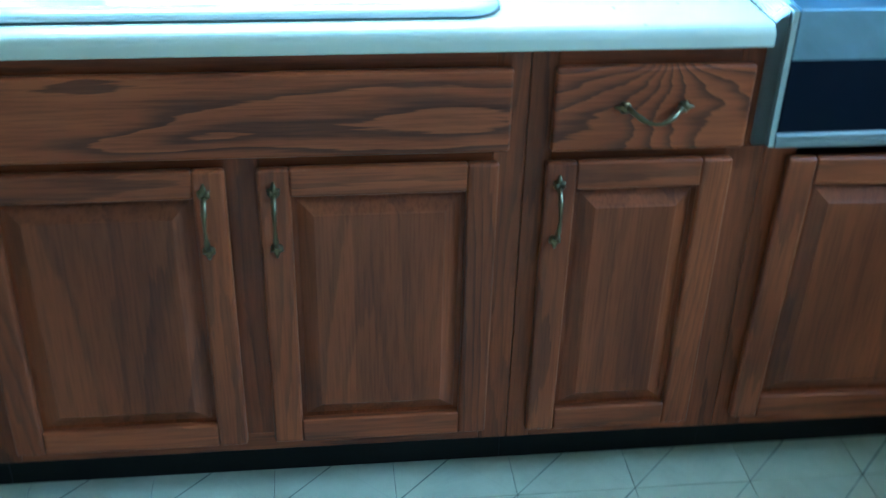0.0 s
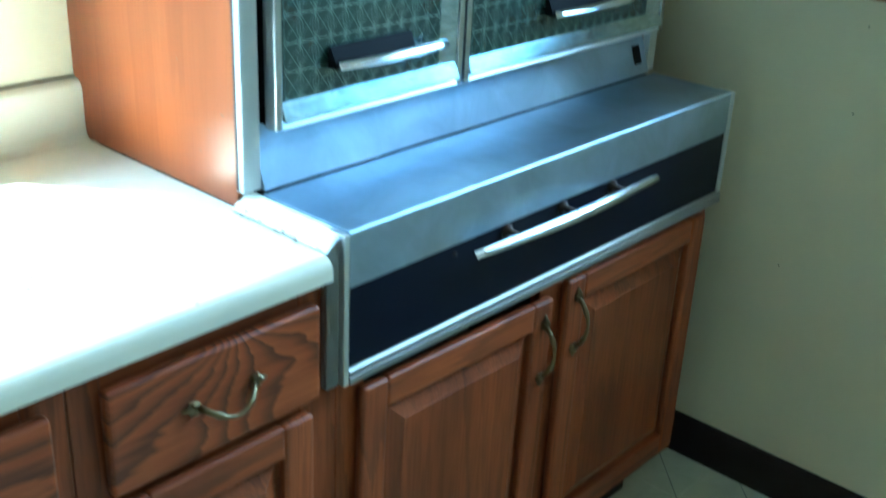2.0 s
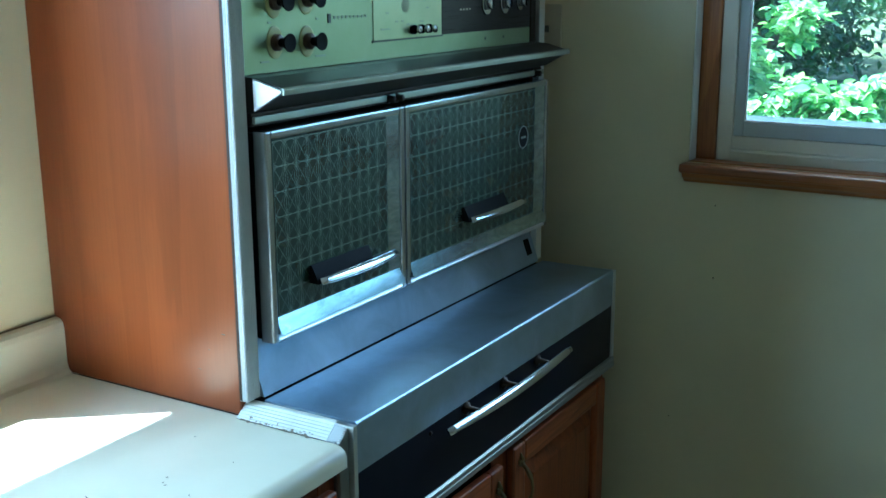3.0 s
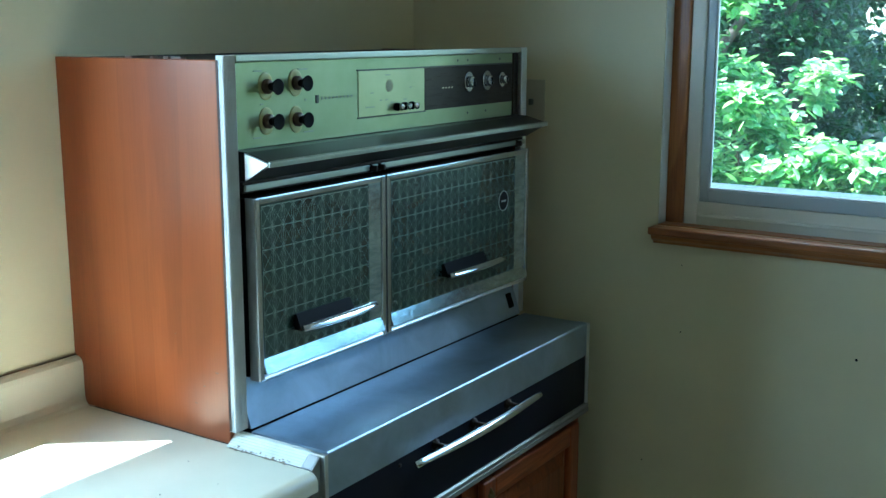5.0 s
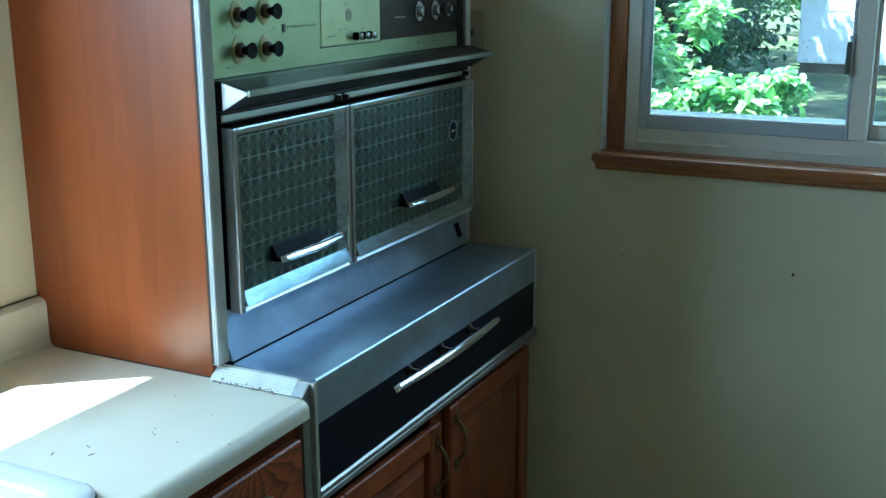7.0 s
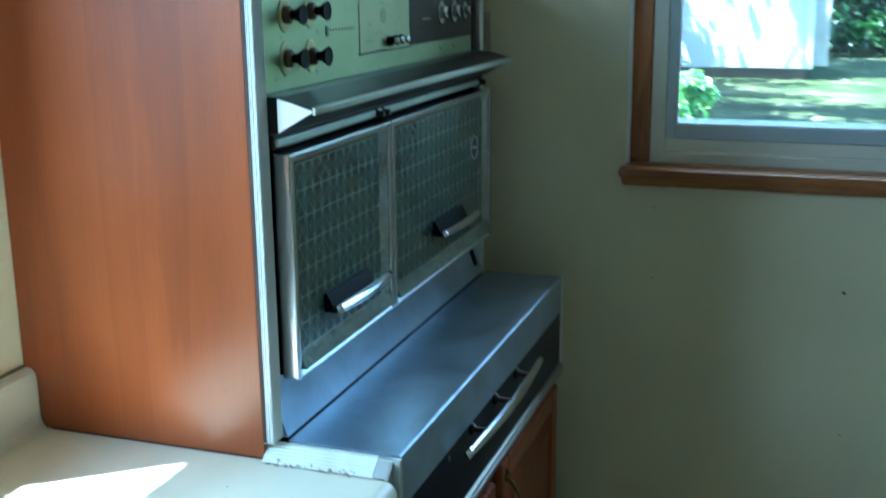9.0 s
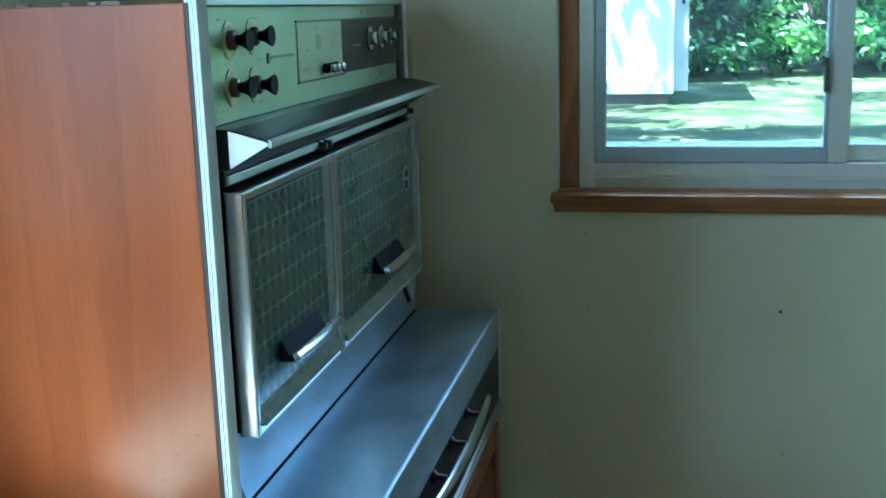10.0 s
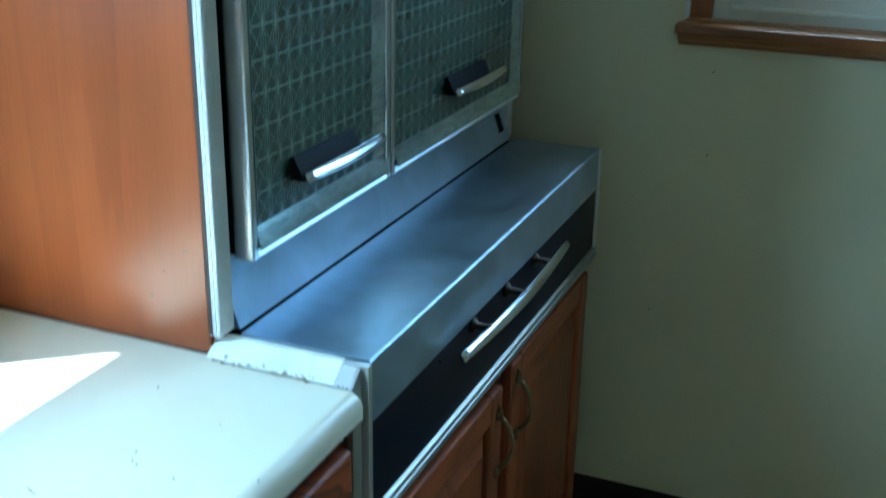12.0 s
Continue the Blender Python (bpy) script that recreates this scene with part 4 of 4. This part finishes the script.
def etched(parent, x0, x1, z0, z1, y):
    """Fine lines on the glass: touching circles, level lines and crossing diagonals."""
    verts, faces = [], []

    def line(a, b, w=0.00042):
        dx, dz = b[0] - a[0], b[1] - a[1]
        ln = math.hypot(dx, dz)
        nx, nz = -dz / ln * w, dx / ln * w
        i = len(verts)
        verts.extend([(a[0] + nx, y, a[1] + nz), (a[0] - nx, y, a[1] - nz), (b[0] - nx, y, b[1] - nz), (b[0] + nx, y, b[1] + nz)])
        faces.append((i, i + 1, i + 2, i + 3))

    nx_, nz_ = max(1, round((x1 - x0) / 0.0285)), max(1, round((z1 - z0) / 0.0405))
    cw_, ch_ = (x1 - x0) / nx_, (z1 - z0) / nz_
    for j in range(nz_ + 1):
        line((x0, z0 + j * ch_), (x1, z0 + j * ch_), 0.00050)
    for i in range(nx_ + 1):
        line((x0 + i * cw_, z0), (x0 + i * cw_, z1), 0.00034)
    turns = [2 * math.pi * k / 18 for k in range(18)]
    for i in range(nx_):
        for j in range(nz_):
            cx, cz = x0 + (i + 0.5) * cw_, z0 + (j + 0.5) * ch_
            pts = [(min(max(cx + 0.5 * ch_ * math.cos(a), x0), x1), cz + 0.5 * ch_ * math.sin(a)) for a in turns]
            for k in range(18):
                if math.dist(pts[k], pts[(k + 1) % 18]) > 1e-5:
                    line(pts[k], pts[(k + 1) % 18], 0.00034)
            line((cx - cw_ / 2, cz - ch_ / 2), (cx + cw_ / 2, cz + ch_ / 2), 0.00028)
            line((cx - cw_ / 2, cz + ch_ / 2), (cx + cw_ / 2, cz - ch_ / 2), 0.00028)
    # small stars where the lines meet
    for i in range(1, nx_):
        for j in range(1, nz_):
            px, pz = x0 + i * cw_, z0 + j * ch_
            line((px - 0.003, pz), (px + 0.003, pz), 0.0009)
            line((px, pz - 0.003), (px, pz + 0.003), 0.0007)
    me = bpy.data.meshes.new("etched_pattern")
    me.from_pydata(verts, [], faces)
    me.materials.append(ETCH)
    ob = new("etched_pattern", me)
    ob.parent = parent
    ob.matrix_parent_inverse = parent.matrix_world.inverted()
    ob["label"] = "pale printed net of circles"


def oven_door(x0, x1, z0, z1, bare_right, handle):
    yf, yb = 0.160, 0.2155
    d = part("oven_door", box(x0 + 0.004, x1 - 0.004, yf + 0.006, yb, z0 + 0.004, z1 - 0.004), BLACK, rng, "lift-up oven door of dark patterned glass")
    fr = 0.0125
    part("door_edge", box(x0, x0 + fr, yf, yf + 0.027, z0, z1, 0.003), EDGE, d, "dull chrome door edge")
    part("door_edge", box(x1 - fr, x1, yf, yf + 0.019, z0, z1, 0.003), EDGE, d)
    part("door_edge", prism([(yf + 0.0004, z0 + 0.002), (yf + 0.0004, z0 + 0.004), (yf + 0.006, z0 + fr), (yb, z0 + fr), (yb, z0), (yf + 0.003, z0)], "x", x0 + fr, x1 - fr), ALU, d, "bright sloped lower edge")
    part("door_edge", box(x0 + fr, x1 - fr, yf + 0.0004, yb, z1 - fr, z1, 0.003), EDGE, d)
    gx0, gx1, gz0, gz1 = x0 + fr, x1 - fr, z0 + fr, z1 - fr
    part("glass", box(gx0, gx1 - bare_right, yf + 0.003, yf + 0.0058, gz0 + 0.0275, gz1), OVEN_GLASS, d, "dark oven glass")
    part("clear_band", prism([(yf + 0.0052, gz0 + 0.0270), (yf - 0.0052, gz0 + 0.0005), (yf + 0.0059, gz0 + 0.0005), (yf + 0.0059, gz0 + 0.0270)], "x", gx0 + 0.0003, gx1 - 0.0003), OVEN_BARE, d, "sloped unprinted band of mirror glass")
    part("clear_band", box(gx1 - bare_right + 0.0005, gx1, yf + 0.003, yf + 0.0058, gz0 + 0.0275, gz1), OVEN_BARE, d)
    etched(d, gx0 + 0.004, gx1 - bare_right - 0.003, gz0 + 0.029, gz1 - 0.004, yf + 0.0016)
    # handle: a black cup with a bowed chrome blade in front
    a, b, z = handle
    h = part("door_handle", prism([(yf + 0.0028, z - 0.010), (yf + 0.0028, z + 0.018), (yf - 0.003, z + 0.020), (yf - 0.012, z + 0.002), (yf - 0.017, z - 0.010)], "x", a, a + 0.72 * (b - a)), BLACK, d, "black cup with chrome blade handle")
    bm_ = bmesh.new()
    n = 14
    pts = [(a + 0.004 + (b - a) * i / n, yf - 0.018 - 0.005 * math.sin(math.pi * i / n), z - 0.006 - 0.001 * math.sin(math.pi * i / n)) for i in range(n + 1)]
    add_tube(bm_, pts, [0.0026 + 0.0014 * math.sin(math.pi * (0.1 + 0.8 * i / n)) for i in range(n + 1)], 10, 2.2, Vector((0, 0.62, 0.78)))
    part("blade", bm_, CHROME, h, smooth=True)
    return d


oven_door(0.013, 0.393, 1.026, 1.357, 0.042, (0.108, 0.330, 1.112))
rd = oven_door(0.398, 0.988, 1.026, 1.357, 0.052, (0.601, 0.835, 1.118))
bm = bmesh.new()
ring = [(0.866 + 0.0215 * math.cos(2 * math.pi * k / 28), 0.161, 1.243 + 0.0235 * math.sin(2 * math.pi * k / 28)) for k in range(29)]
add_tube(bm, ring, 0.0011, 6, up=Vector((0, 1, 0)))
badge = part("badge", bm, ALU, rd, "round dark badge with pale rim")
part("badge_face", lathe([(0.0205, 0.1623), (0.0205, 0.1612), (0.004, 0.1611)], "y", (0.866, 0, 1.243), 26, 1.09), NAVY, badge)
part("badge_mark", box(0.855, 0.877, 0.1604, 0.1610, 1.2405, 1.2450), ALU, badge)

# sloping sill between ovens and cooktop
part("oven_sill", prism([(0.1800, 0.9375), (0.2100, 1.0235), (0.2160, 1.0235), (0.2160, 0.9375)], "x", 0.0065, 0.9895), STEEL, rng, "brushed steel sill below the doors")
part("socket", prism([(0.1868, 0.958), (0.1990, 0.993), (0.2020, 0.993), (0.1898, 0.958)], "x", 0.946, 0.972), BLACK, rng, "small black socket")

# the cooktop drawer
cook = part("cooktop_drawer", box(0.001, RW - 0.001, 0.0035, 0.60, 0.724, 0.9290), BLACK, rng, "pull-out cooktop drawer")
top_prof = [(0.1755, 0.9292), (0.1755, 0.9355), (0.0045, 0.9355), (0.0018, 0.9348), (0.0002, 0.9332), (-0.0005, 0.9310), (-0.0005, 0.8530), (0.0030, 0.8530), (0.0030, 0.9292)]
part("steel_top", prism(top_prof, "x", 0.001, RW - 0.001), STEEL, cook, "brushed steel top and fascia, tinted blue for sky sheen")
part("drawer_panel", box(0.002, RW - 0.002, 0.0005, 0.0033, 0.7295, 0.8522, 0.0008, 1), NAVY, cook, "black enamel drawer panel")
bm = bmesh.new()
n = 24
pts = [(0.229 + 0.492 * i / n, -0.026 - 0.009 * math.sin(math.pi * i / n), 0.839 - 0.001 * math.sin(math.pi * i / n)) for i in range(n + 1)]
add_tube(bm, pts, [0.0028 + 0.0016 * math.sin(math.pi * (0.08 + 0.84 * i / n)) for i in range(n + 1)], 14, 2.1, Vector((0, 0.62, 0.78)))
hb = part("bar_handle", bm, CHROME, cook, "long bowed chrome bar handle", True)
for hx in (0.33, 0.473, 0.615):
    t = (hx - 0.229) / 0.492
    part("post", lathe([(0.012, 0.0008), (0.012, -0.004), (0.0055, -0.008), (0.0045, -0.022 - 0.012 * math.sin(math.pi * t))], "y", (hx, 0, 0.842), 14), DARK_STEEL, hb, smooth=True)
part("screw", lathe([(0.004, 0.0006), (0.0035, -0.0015), (0.001, -0.002)], "y", (0.212, 0, 0.838), 12), DARK_STEEL, cook, smooth=True)
# trims round the drawer
TRIM_FOOT, TRIM_TOP = CT + 0.0006, 0.9335


def trim_slope(x):
    """Height of the ribbed trim, which rises from the worktop to the steel top."""
    return min(TRIM_TOP, TRIM_FOOT + (x + 0.0345) / 0.0255 * (TRIM_TOP - TRIM_FOOT))


# darker metal than the white cap imitates shade on this front strip
front_trim = ribbed_strip(rng, -0.0345, -0.0125, 0.7055, 0.9335, 0.007, 0.030, DULL_TRIM, "ribbed metal trim with worn edges, dulled for its shaded front")
for v in front_trim.data.vertices:
    if v.co.z > 0.9:
        v.co.z = trim_slope(v.co.x)
part("trim_edge", box(-0.0122, -0.0028, -0.004, 0.030, 0.7055, 0.9335, 0.0012), ALU, rng, "bright aluminium edge strip")
ridge = [(-0.0345 + 0.0255 * k / 12, trim_slope(-0.0345 + 0.0255 * k / 12) + (0.0007 if k % 2 else -0.0004)) for k in range(1, 13)]
top_strip = prism([(-0.0345, TRIM_FOOT)] + ridge + [(-0.0045, 0.9338), (-0.001, 0.9330), (-0.001, TRIM_FOOT)], "y", 0.0305, 0.2035)
part("trim_cap", top_strip, WORN, rng, "worn white ribbed trim along the worktop")
part("bottom_trim", prism([(0.030, 0.7055), (-0.005, 0.7055), (-0.005, 0.7150), (-0.002, 0.7162), (-0.004, 0.7180), (-0.004, 0.7255), (0.0003, 0.7285), (0.030, 0.7285)], "x", -0.0008, RW + 0.012), DULL_TRIM, rng, "dull metal trim under the drawer")
part("end_trim", box(RW + 0.0005, RW + 0.012, -0.003, 0.030, 0.729, 0.934, 0.0015), ALU, rng)

# crumbs of old caulk beside the trim
random.seed(5)
bm = bmesh.new()
for i in range(90):
    y = 0.035 + 0.16 * random.random() ** 0.8
    s = random.choice((0.0004, 0.0006, 0.0009, 0.0016))
    x = -0.0345 + random.gauss(0, 0.0022)
    foot = max(CT + 0.0004, trim_slope(x) if x > -0.0345 else 0.0)
    add_box(bm, x - s, x + s, y - 1.6 * s, y + 1.6 * s, foot - 0.0004, foot + 0.0003 + 0.4 * s)
tagged(part("old_caulk", bm, OLD_CAULK), "crumbs of old brown caulk beside the trim", "caulk", kind="stuff")

# ---- small things on the right-hand wall ----
plate = thing("switch_plate", "beige light switch plate on the wall", "switch", (WX, 0.237, 1.47))
part("plate", box(WX - 0.006, WX - 0.0003, 0.208, 0.278, 1.402, 1.516, 0.002), BEIGE, plate)
part("toggle", box(WX - 0.018, WX - 0.0062, 0.238, 0.248, 1.451, 1.467, 0.002), INK, plate)
for ny, nz, r in ((-0.605, 0.905, 0.0035), (-0.18, 1.075, 0.0016), (-0.184, 0.906, 0.0016), (-0.62, 0.57, 0.0014), (-0.095, 0.55, 0.0014)):
    tagged(part("nail_hole", lathe([(r, WX - 0.0004), (r * 0.8, WX - 0.0022), (r * 0.2, WX - 0.0028)], "x", (0, ny, nz), 12), BLACK), "small dark nail head in the painted wall", "nail", "nails in the wall")

# crumbs and dark specks left on the worktop
bm = bmesh.new()
for x, y, a, ln in ((-0.385, 0.222, 20, 0.006), (-0.341, 0.193, 70, 0.008), (-0.361, 0.167, -15, 0.006), (-0.262, 0.131, 0, 0.002), (-0.268, 0.082, 30, 0.002), (-0.238, 0.004, 10, 0.003), (-0.243, 0.146, 0, 0.0018), (-0.257, 0.140, 0, 0.0015), (-0.299, 0.529, 0, 0.003), (-0.16, 0.10, 40, 0.0015), (-0.12, 0.21, 0, 0.0014)):
    ca, sa = math.cos(radians(a)), math.sin(radians(a))
    add_tube(bm, [(x - ca * ln, y - sa * ln, CT + 0.0007), (x, y + 0.2 * ln, CT + 0.0008), (x + ca * ln, y + sa * ln, CT + 0.0007)], [0.0004, 0.0008, 0.0004], 5)
tagged(part("crumbs", bm, OLD_CAULK), "dark crumbs and specks on the worktop", "crumbs", kind="stuff")
bm = bmesh.new()
for y, z, s in ((0.230, 1.042, 0.004), (0.284, 0.976, 0.003), (0.262, 1.012, 0.0018), (0.33, 1.10, 0.0015)):
    add_box(bm, -0.0252, -0.0246, y - s, y + s, z - 0.0006, z + 0.0006)
tagged(part("scratches", bm, BROWN), "small dark scratches on the cherry end panel", "scratches", kind="stuff")
bm = bmesh.new()
for y, s in ((0.30, 0.012), (0.325, 0.006), (0.36, 0.004), (0.42, 0.008)):
    add_box(bm, -0.022, -0.010, y - s, y + s, 1.5922, 1.596)
tagged(part("dried_glue", bm, BROWN), "dark dried glue on top of the housing", "dried glue", kind="stuff")

# ---- outdoors ----
GROUND = -0.35
bm = bmesh.new()
N = 60
grid = {}
for i in range(N + 1):
    for j in range(N + 1):
        x = -150 + 330 * i / N
        y = -160 + 330 * j / N
        z = GROUND - 0.15 if (-4 < x < 3 and -5 < y < 2) else GROUND + 0.25 * noise.noise((x * 0.08, y * 0.08, 0))
        grid[i, j] = bm.verts.new((x, y, z))
for i in range(N):
    for j in range(N):
        bm.faces.new((grid[i, j], grid[i + 1, j], grid[i + 1, j + 1], grid[i, j + 1]))
tagged(part("ground", bm, LAWN), "green lawn in dappled sun, with paler sun patches painted in", "lawn", kind="structure")
# house foundation and eaves outside the room
tagged(part("foundation", box(LEFT - 0.11, WX + 0.115, FRONT - 0.11, BY + 0.115, GROUND - 0.3, -0.301), SIDING), "house foundation under the kitchen", "foundation", kind="structure")


def leaf_cloud(rng_, centres, count, size, droop=0.5, sag=0.6, ovate=False):
    """Small leaves folded along a rib, scattered in uneven clumps; ovate ones have a rounded outline."""
    verts, faces = [], []
    for _ in range(count):
        c, r = rng_.choice(centres)
        d = Vector((rng_.gauss(0, 1), rng_.gauss(0, 1), rng_.gauss(0, 1)))
        p = Vector(c) + Vector((d.x * r[0], d.y * r[1], d.z * r[2])) * 0.5
        s = size * rng_.uniform(0.55, 1.25)
        out = Vector((rng_.gauss(0, 1), rng_.gauss(0, 1), rng_.gauss(-droop, sag))).normalized()
        side = out.cross(Vector((rng_.gauss(0, .4), rng_.gauss(0, .4), 1))).normalized()
        up = side.cross(out)
        i = len(verts)
        w = 0.30 * s
        if ovate:
            curl = rng_.uniform(0.0, 0.18)
            for k, wide in ((0.22, 0.78), (0.45, 1.0), (0.75, 0.62)):
                rib = p + out * s * k - up * curl * s * k * k
                verts += [rib + side * w * wide + up * 0.10 * s, rib, rib - side * w * wide + up * 0.10 * s]
            verts += [p, p + out * s - up * curl * s]
            a, t = i + 9, i + 10
            faces += [(a, i, i + 1), (a, i + 1, i + 2), (i, i + 3, i + 4, i + 1), (i + 1, i + 4, i + 5, i + 2), (i + 3, i + 6, i + 7, i + 4), (i + 4, i + 7, i + 8, i + 5), (i + 6, t, i + 7), (i + 7, t, i + 8)]
            continue
        verts += [p, p + out * s * 0.45 + side * w + up * 0.12 * s, p + out * s, p + out * s * 0.45 - side * w + up * 0.12 * s, p + out * s * 0.5]
        faces += [(i, i + 1, i + 4), (i + 1, i + 2, i + 4), (i, i + 4, i + 3), (i + 4, i + 2, i + 3)]
    return verts, faces


def crown(parent, name, verts, faces, mat, label=""):
    me = bpy.data.meshes.new(name)
    me.from_pydata([tuple(v) for v in verts], [], faces)
    me.materials.append(mat)
    ob = new(name, me)
    ob.parent = parent
    ob.matrix_parent_inverse = parent.matrix_world.inverted()
    if label:
        ob["label"] = label
    return ob


def shrub(name, label, base, stems, clumps, count, size, mat, seed, category="bush", thick=0.02, droop=0.5, sag=0.6, ovate=False):
    """A shrub or tree: tapered stems from the base to each clump, and a crown of leaves round the clumps."""
    r = random.Random(seed)
    e = thing(name, label, category, base)
    bm_ = bmesh.new()
    for c, _ in clumps[:stems]:
        b = Vector(base) + Vector((r.gauss(0, 0.06), r.gauss(0, 0.06), -0.05))
        c = Vector(c)
        mid = b.lerp(c, 0.5) + Vector((r.gauss(0, 0.1), r.gauss(0, 0.1), 0.1))
        add_tube(bm_, [b, b.lerp(mid, 0.6), mid, mid.lerp(c, 0.6), c], [thick, thick * 0.85, thick * 0.65, thick * 0.4, thick * 0.15], 6)
    part("trunk", bm_, BARK, e, smooth=True)
    v, f = leaf_cloud(r, clumps, count, size, droop, sag, ovate)
    crown(e, "crown", v, f, mat)
    return e


r = random.Random(3)
# sunlit bush outside the window, reaching across the view
near = []
for i in range(72):
    y = 1.15 + 1.7 * r.random()
    near.append(((7.0 + r.gauss(0, 0.45), y, GROUND + 0.5 + (1.15 + 0.75 * min(1, (y - 1.15) / 0.6)) * r.random()), (0.20, 0.17, 0.13)))
for i in range(34):
    y = 0.50 + 0.75 * r.random()
    near.append(((6.9 + r.gauss(0, 0.3), y, GROUND + 0.45 + (0.65 + 0.45 * (y - 0.5)) * r.random()), (0.17, 0.15, 0.10)))
near += [((6.85, 0.40, 0.83), (0.12, 0.10, 0.05)), ((6.85, 0.30, 0.76), (0.06, 0.05, 0.03)), ((6.9, 1.02, 1.18), (0.10, 0.08, 0.10)), ((6.8, 0.95, 1.30), (0.08, 0.06, 0.06)),
         ((6.9, 1.6, 2.0), (0.3, 0.3, 0.25)), ((6.9, 2.1, 2.2), (0.3, 0.3, 0.3))]
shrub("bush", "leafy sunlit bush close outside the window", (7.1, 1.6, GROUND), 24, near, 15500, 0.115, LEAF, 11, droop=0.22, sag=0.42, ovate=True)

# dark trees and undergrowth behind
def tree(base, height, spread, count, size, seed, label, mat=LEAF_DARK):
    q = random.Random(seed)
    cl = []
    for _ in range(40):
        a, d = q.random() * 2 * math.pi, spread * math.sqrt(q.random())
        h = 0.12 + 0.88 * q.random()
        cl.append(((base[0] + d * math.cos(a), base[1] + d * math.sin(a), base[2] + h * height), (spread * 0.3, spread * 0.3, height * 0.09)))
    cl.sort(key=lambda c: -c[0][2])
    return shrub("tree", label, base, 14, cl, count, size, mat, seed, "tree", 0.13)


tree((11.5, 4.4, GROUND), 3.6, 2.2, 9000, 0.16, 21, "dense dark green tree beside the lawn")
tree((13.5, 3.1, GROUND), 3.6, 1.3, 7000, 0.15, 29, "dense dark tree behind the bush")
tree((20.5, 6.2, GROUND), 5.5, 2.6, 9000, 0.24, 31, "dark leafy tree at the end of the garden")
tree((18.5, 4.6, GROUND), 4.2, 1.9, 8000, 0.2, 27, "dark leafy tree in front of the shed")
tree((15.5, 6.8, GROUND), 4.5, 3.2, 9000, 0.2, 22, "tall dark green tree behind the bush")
# three of these far trees take the glare-paled leaf colour
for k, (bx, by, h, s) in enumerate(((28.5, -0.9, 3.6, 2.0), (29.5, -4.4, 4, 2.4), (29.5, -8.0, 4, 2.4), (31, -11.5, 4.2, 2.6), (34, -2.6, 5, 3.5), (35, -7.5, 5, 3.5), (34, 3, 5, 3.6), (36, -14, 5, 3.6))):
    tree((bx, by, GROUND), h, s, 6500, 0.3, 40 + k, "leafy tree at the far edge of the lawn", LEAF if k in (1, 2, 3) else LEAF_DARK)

# trees added beside the lawn; their unseen high crowns reach over to shade it
for k, (bx, by, cx, cy, h, s, cnt) in enumerate(((14.0, 8.5, 14.5, 3.5, 7.0, 2.6, 2600), (12.0, 9.0, 13.6, 0.6, 7.0, 2.2, 1900), (13.0, -10.0, 14.5, -3.2, 7.0, 2.2, 1200), (18.5, 9.5, 19.6, 5.0, 8.0, 2.0, 2200), (20.0, -12.5, 20.0, -4.5, 8.0, 2.6, 1200), (25.5, 8.5, 24.0, 2.5, 8.0, 2.2, 900))):
    q = random.Random(90 + k)
    cl = []
    for _ in range(26):
        a, d = q.random() * 2 * math.pi, s * math.sqrt(q.random())
        cl.append(((cx + d * math.cos(a), cy + 1.4 * d * math.sin(a), GROUND + h * (0.7 + 0.3 * q.random())), (s * 0.28, s * 0.28, h * 0.05)))
    shrub("added_shade_tree", "added tall tree, crown unseen, shading the lawn in dapples", (bx, by, GROUND), 12, cl, cnt, 0.30, LEAF_DARK, 95 + k, "tree", 0.14)

# white shed
shed = thing("shed", "small white weatherboard shed in full sun", "shed", (23, 1.2, GROUND))
wall_bm = box(21.6, 24.4, -0.25, 2.6, GROUND + 0.12, 3.2)
part("wall", wall_bm, SIDING, shed)
for i in range(16):
    z = GROUND + 0.14 + i * 0.2
    part("board", prism([(21.598, z), (21.584, z), (21.591, z + 0.199), (21.598, z + 0.198)], "y", -0.13, 2.6), SIDING, shed)
part("corner_board", box(21.555, 21.70, -0.29, -0.135, GROUND + 0.12, 3.2, 0.01), SIDING, shed)
door = part("door", box(21.72, 21.80, -0.58, -0.295, -0.18, 3.2, 0.01), GREY_PLANK, shed, "weathered grey plank door standing open")
part("hasp", box(21.69, 21.719, -0.50, -0.44, 1.55, 1.85, 0.005), BLACK, door)
part("base", box(21.65, 24.35, -0.2, 2.55, GROUND - 0.2, GROUND + 0.119), BARK, shed)
part("roof", prism([(-0.6, 3.201), (1.18, 4.1), (2.95, 3.201)], "x", 21.2, 24.8), ROOFING, shed)

# ---- floor tiles ----
TW = 0.2286
tile_bm = box(-TW / 2 + 0.0006, TW / 2 - 0.0006, -TW / 2 + 0.0006, TW / 2 - 0.0006, -0.0038, 0.0, 0.0008, 1)
tile_me = bpy.data.meshes.new("tile")
tile_bm.to_mesh(tile_me)
tile_bm.free()
tile_me.materials.append(TILE)
turn_rng = random.Random(8)
for i in range(17):
    for j in range(18):
        cx, cy = -0.156 + TW * (i - 11 + 0.5), -0.032 + TW * (2 - j - 0.5)
        if cx - TW / 2 < LEFT or cx + TW / 2 > WX + 0.135 or cy + TW / 2 > BY + 0.1 or cy - TW / 2 < FRONT:
            continue
        t = new("tile", tile_me)
        t.parent = floor
        t.location = (cx, cy, 0)
        t.rotation_euler = (0, 0, radians(180 * turn_rng.randrange(2)))
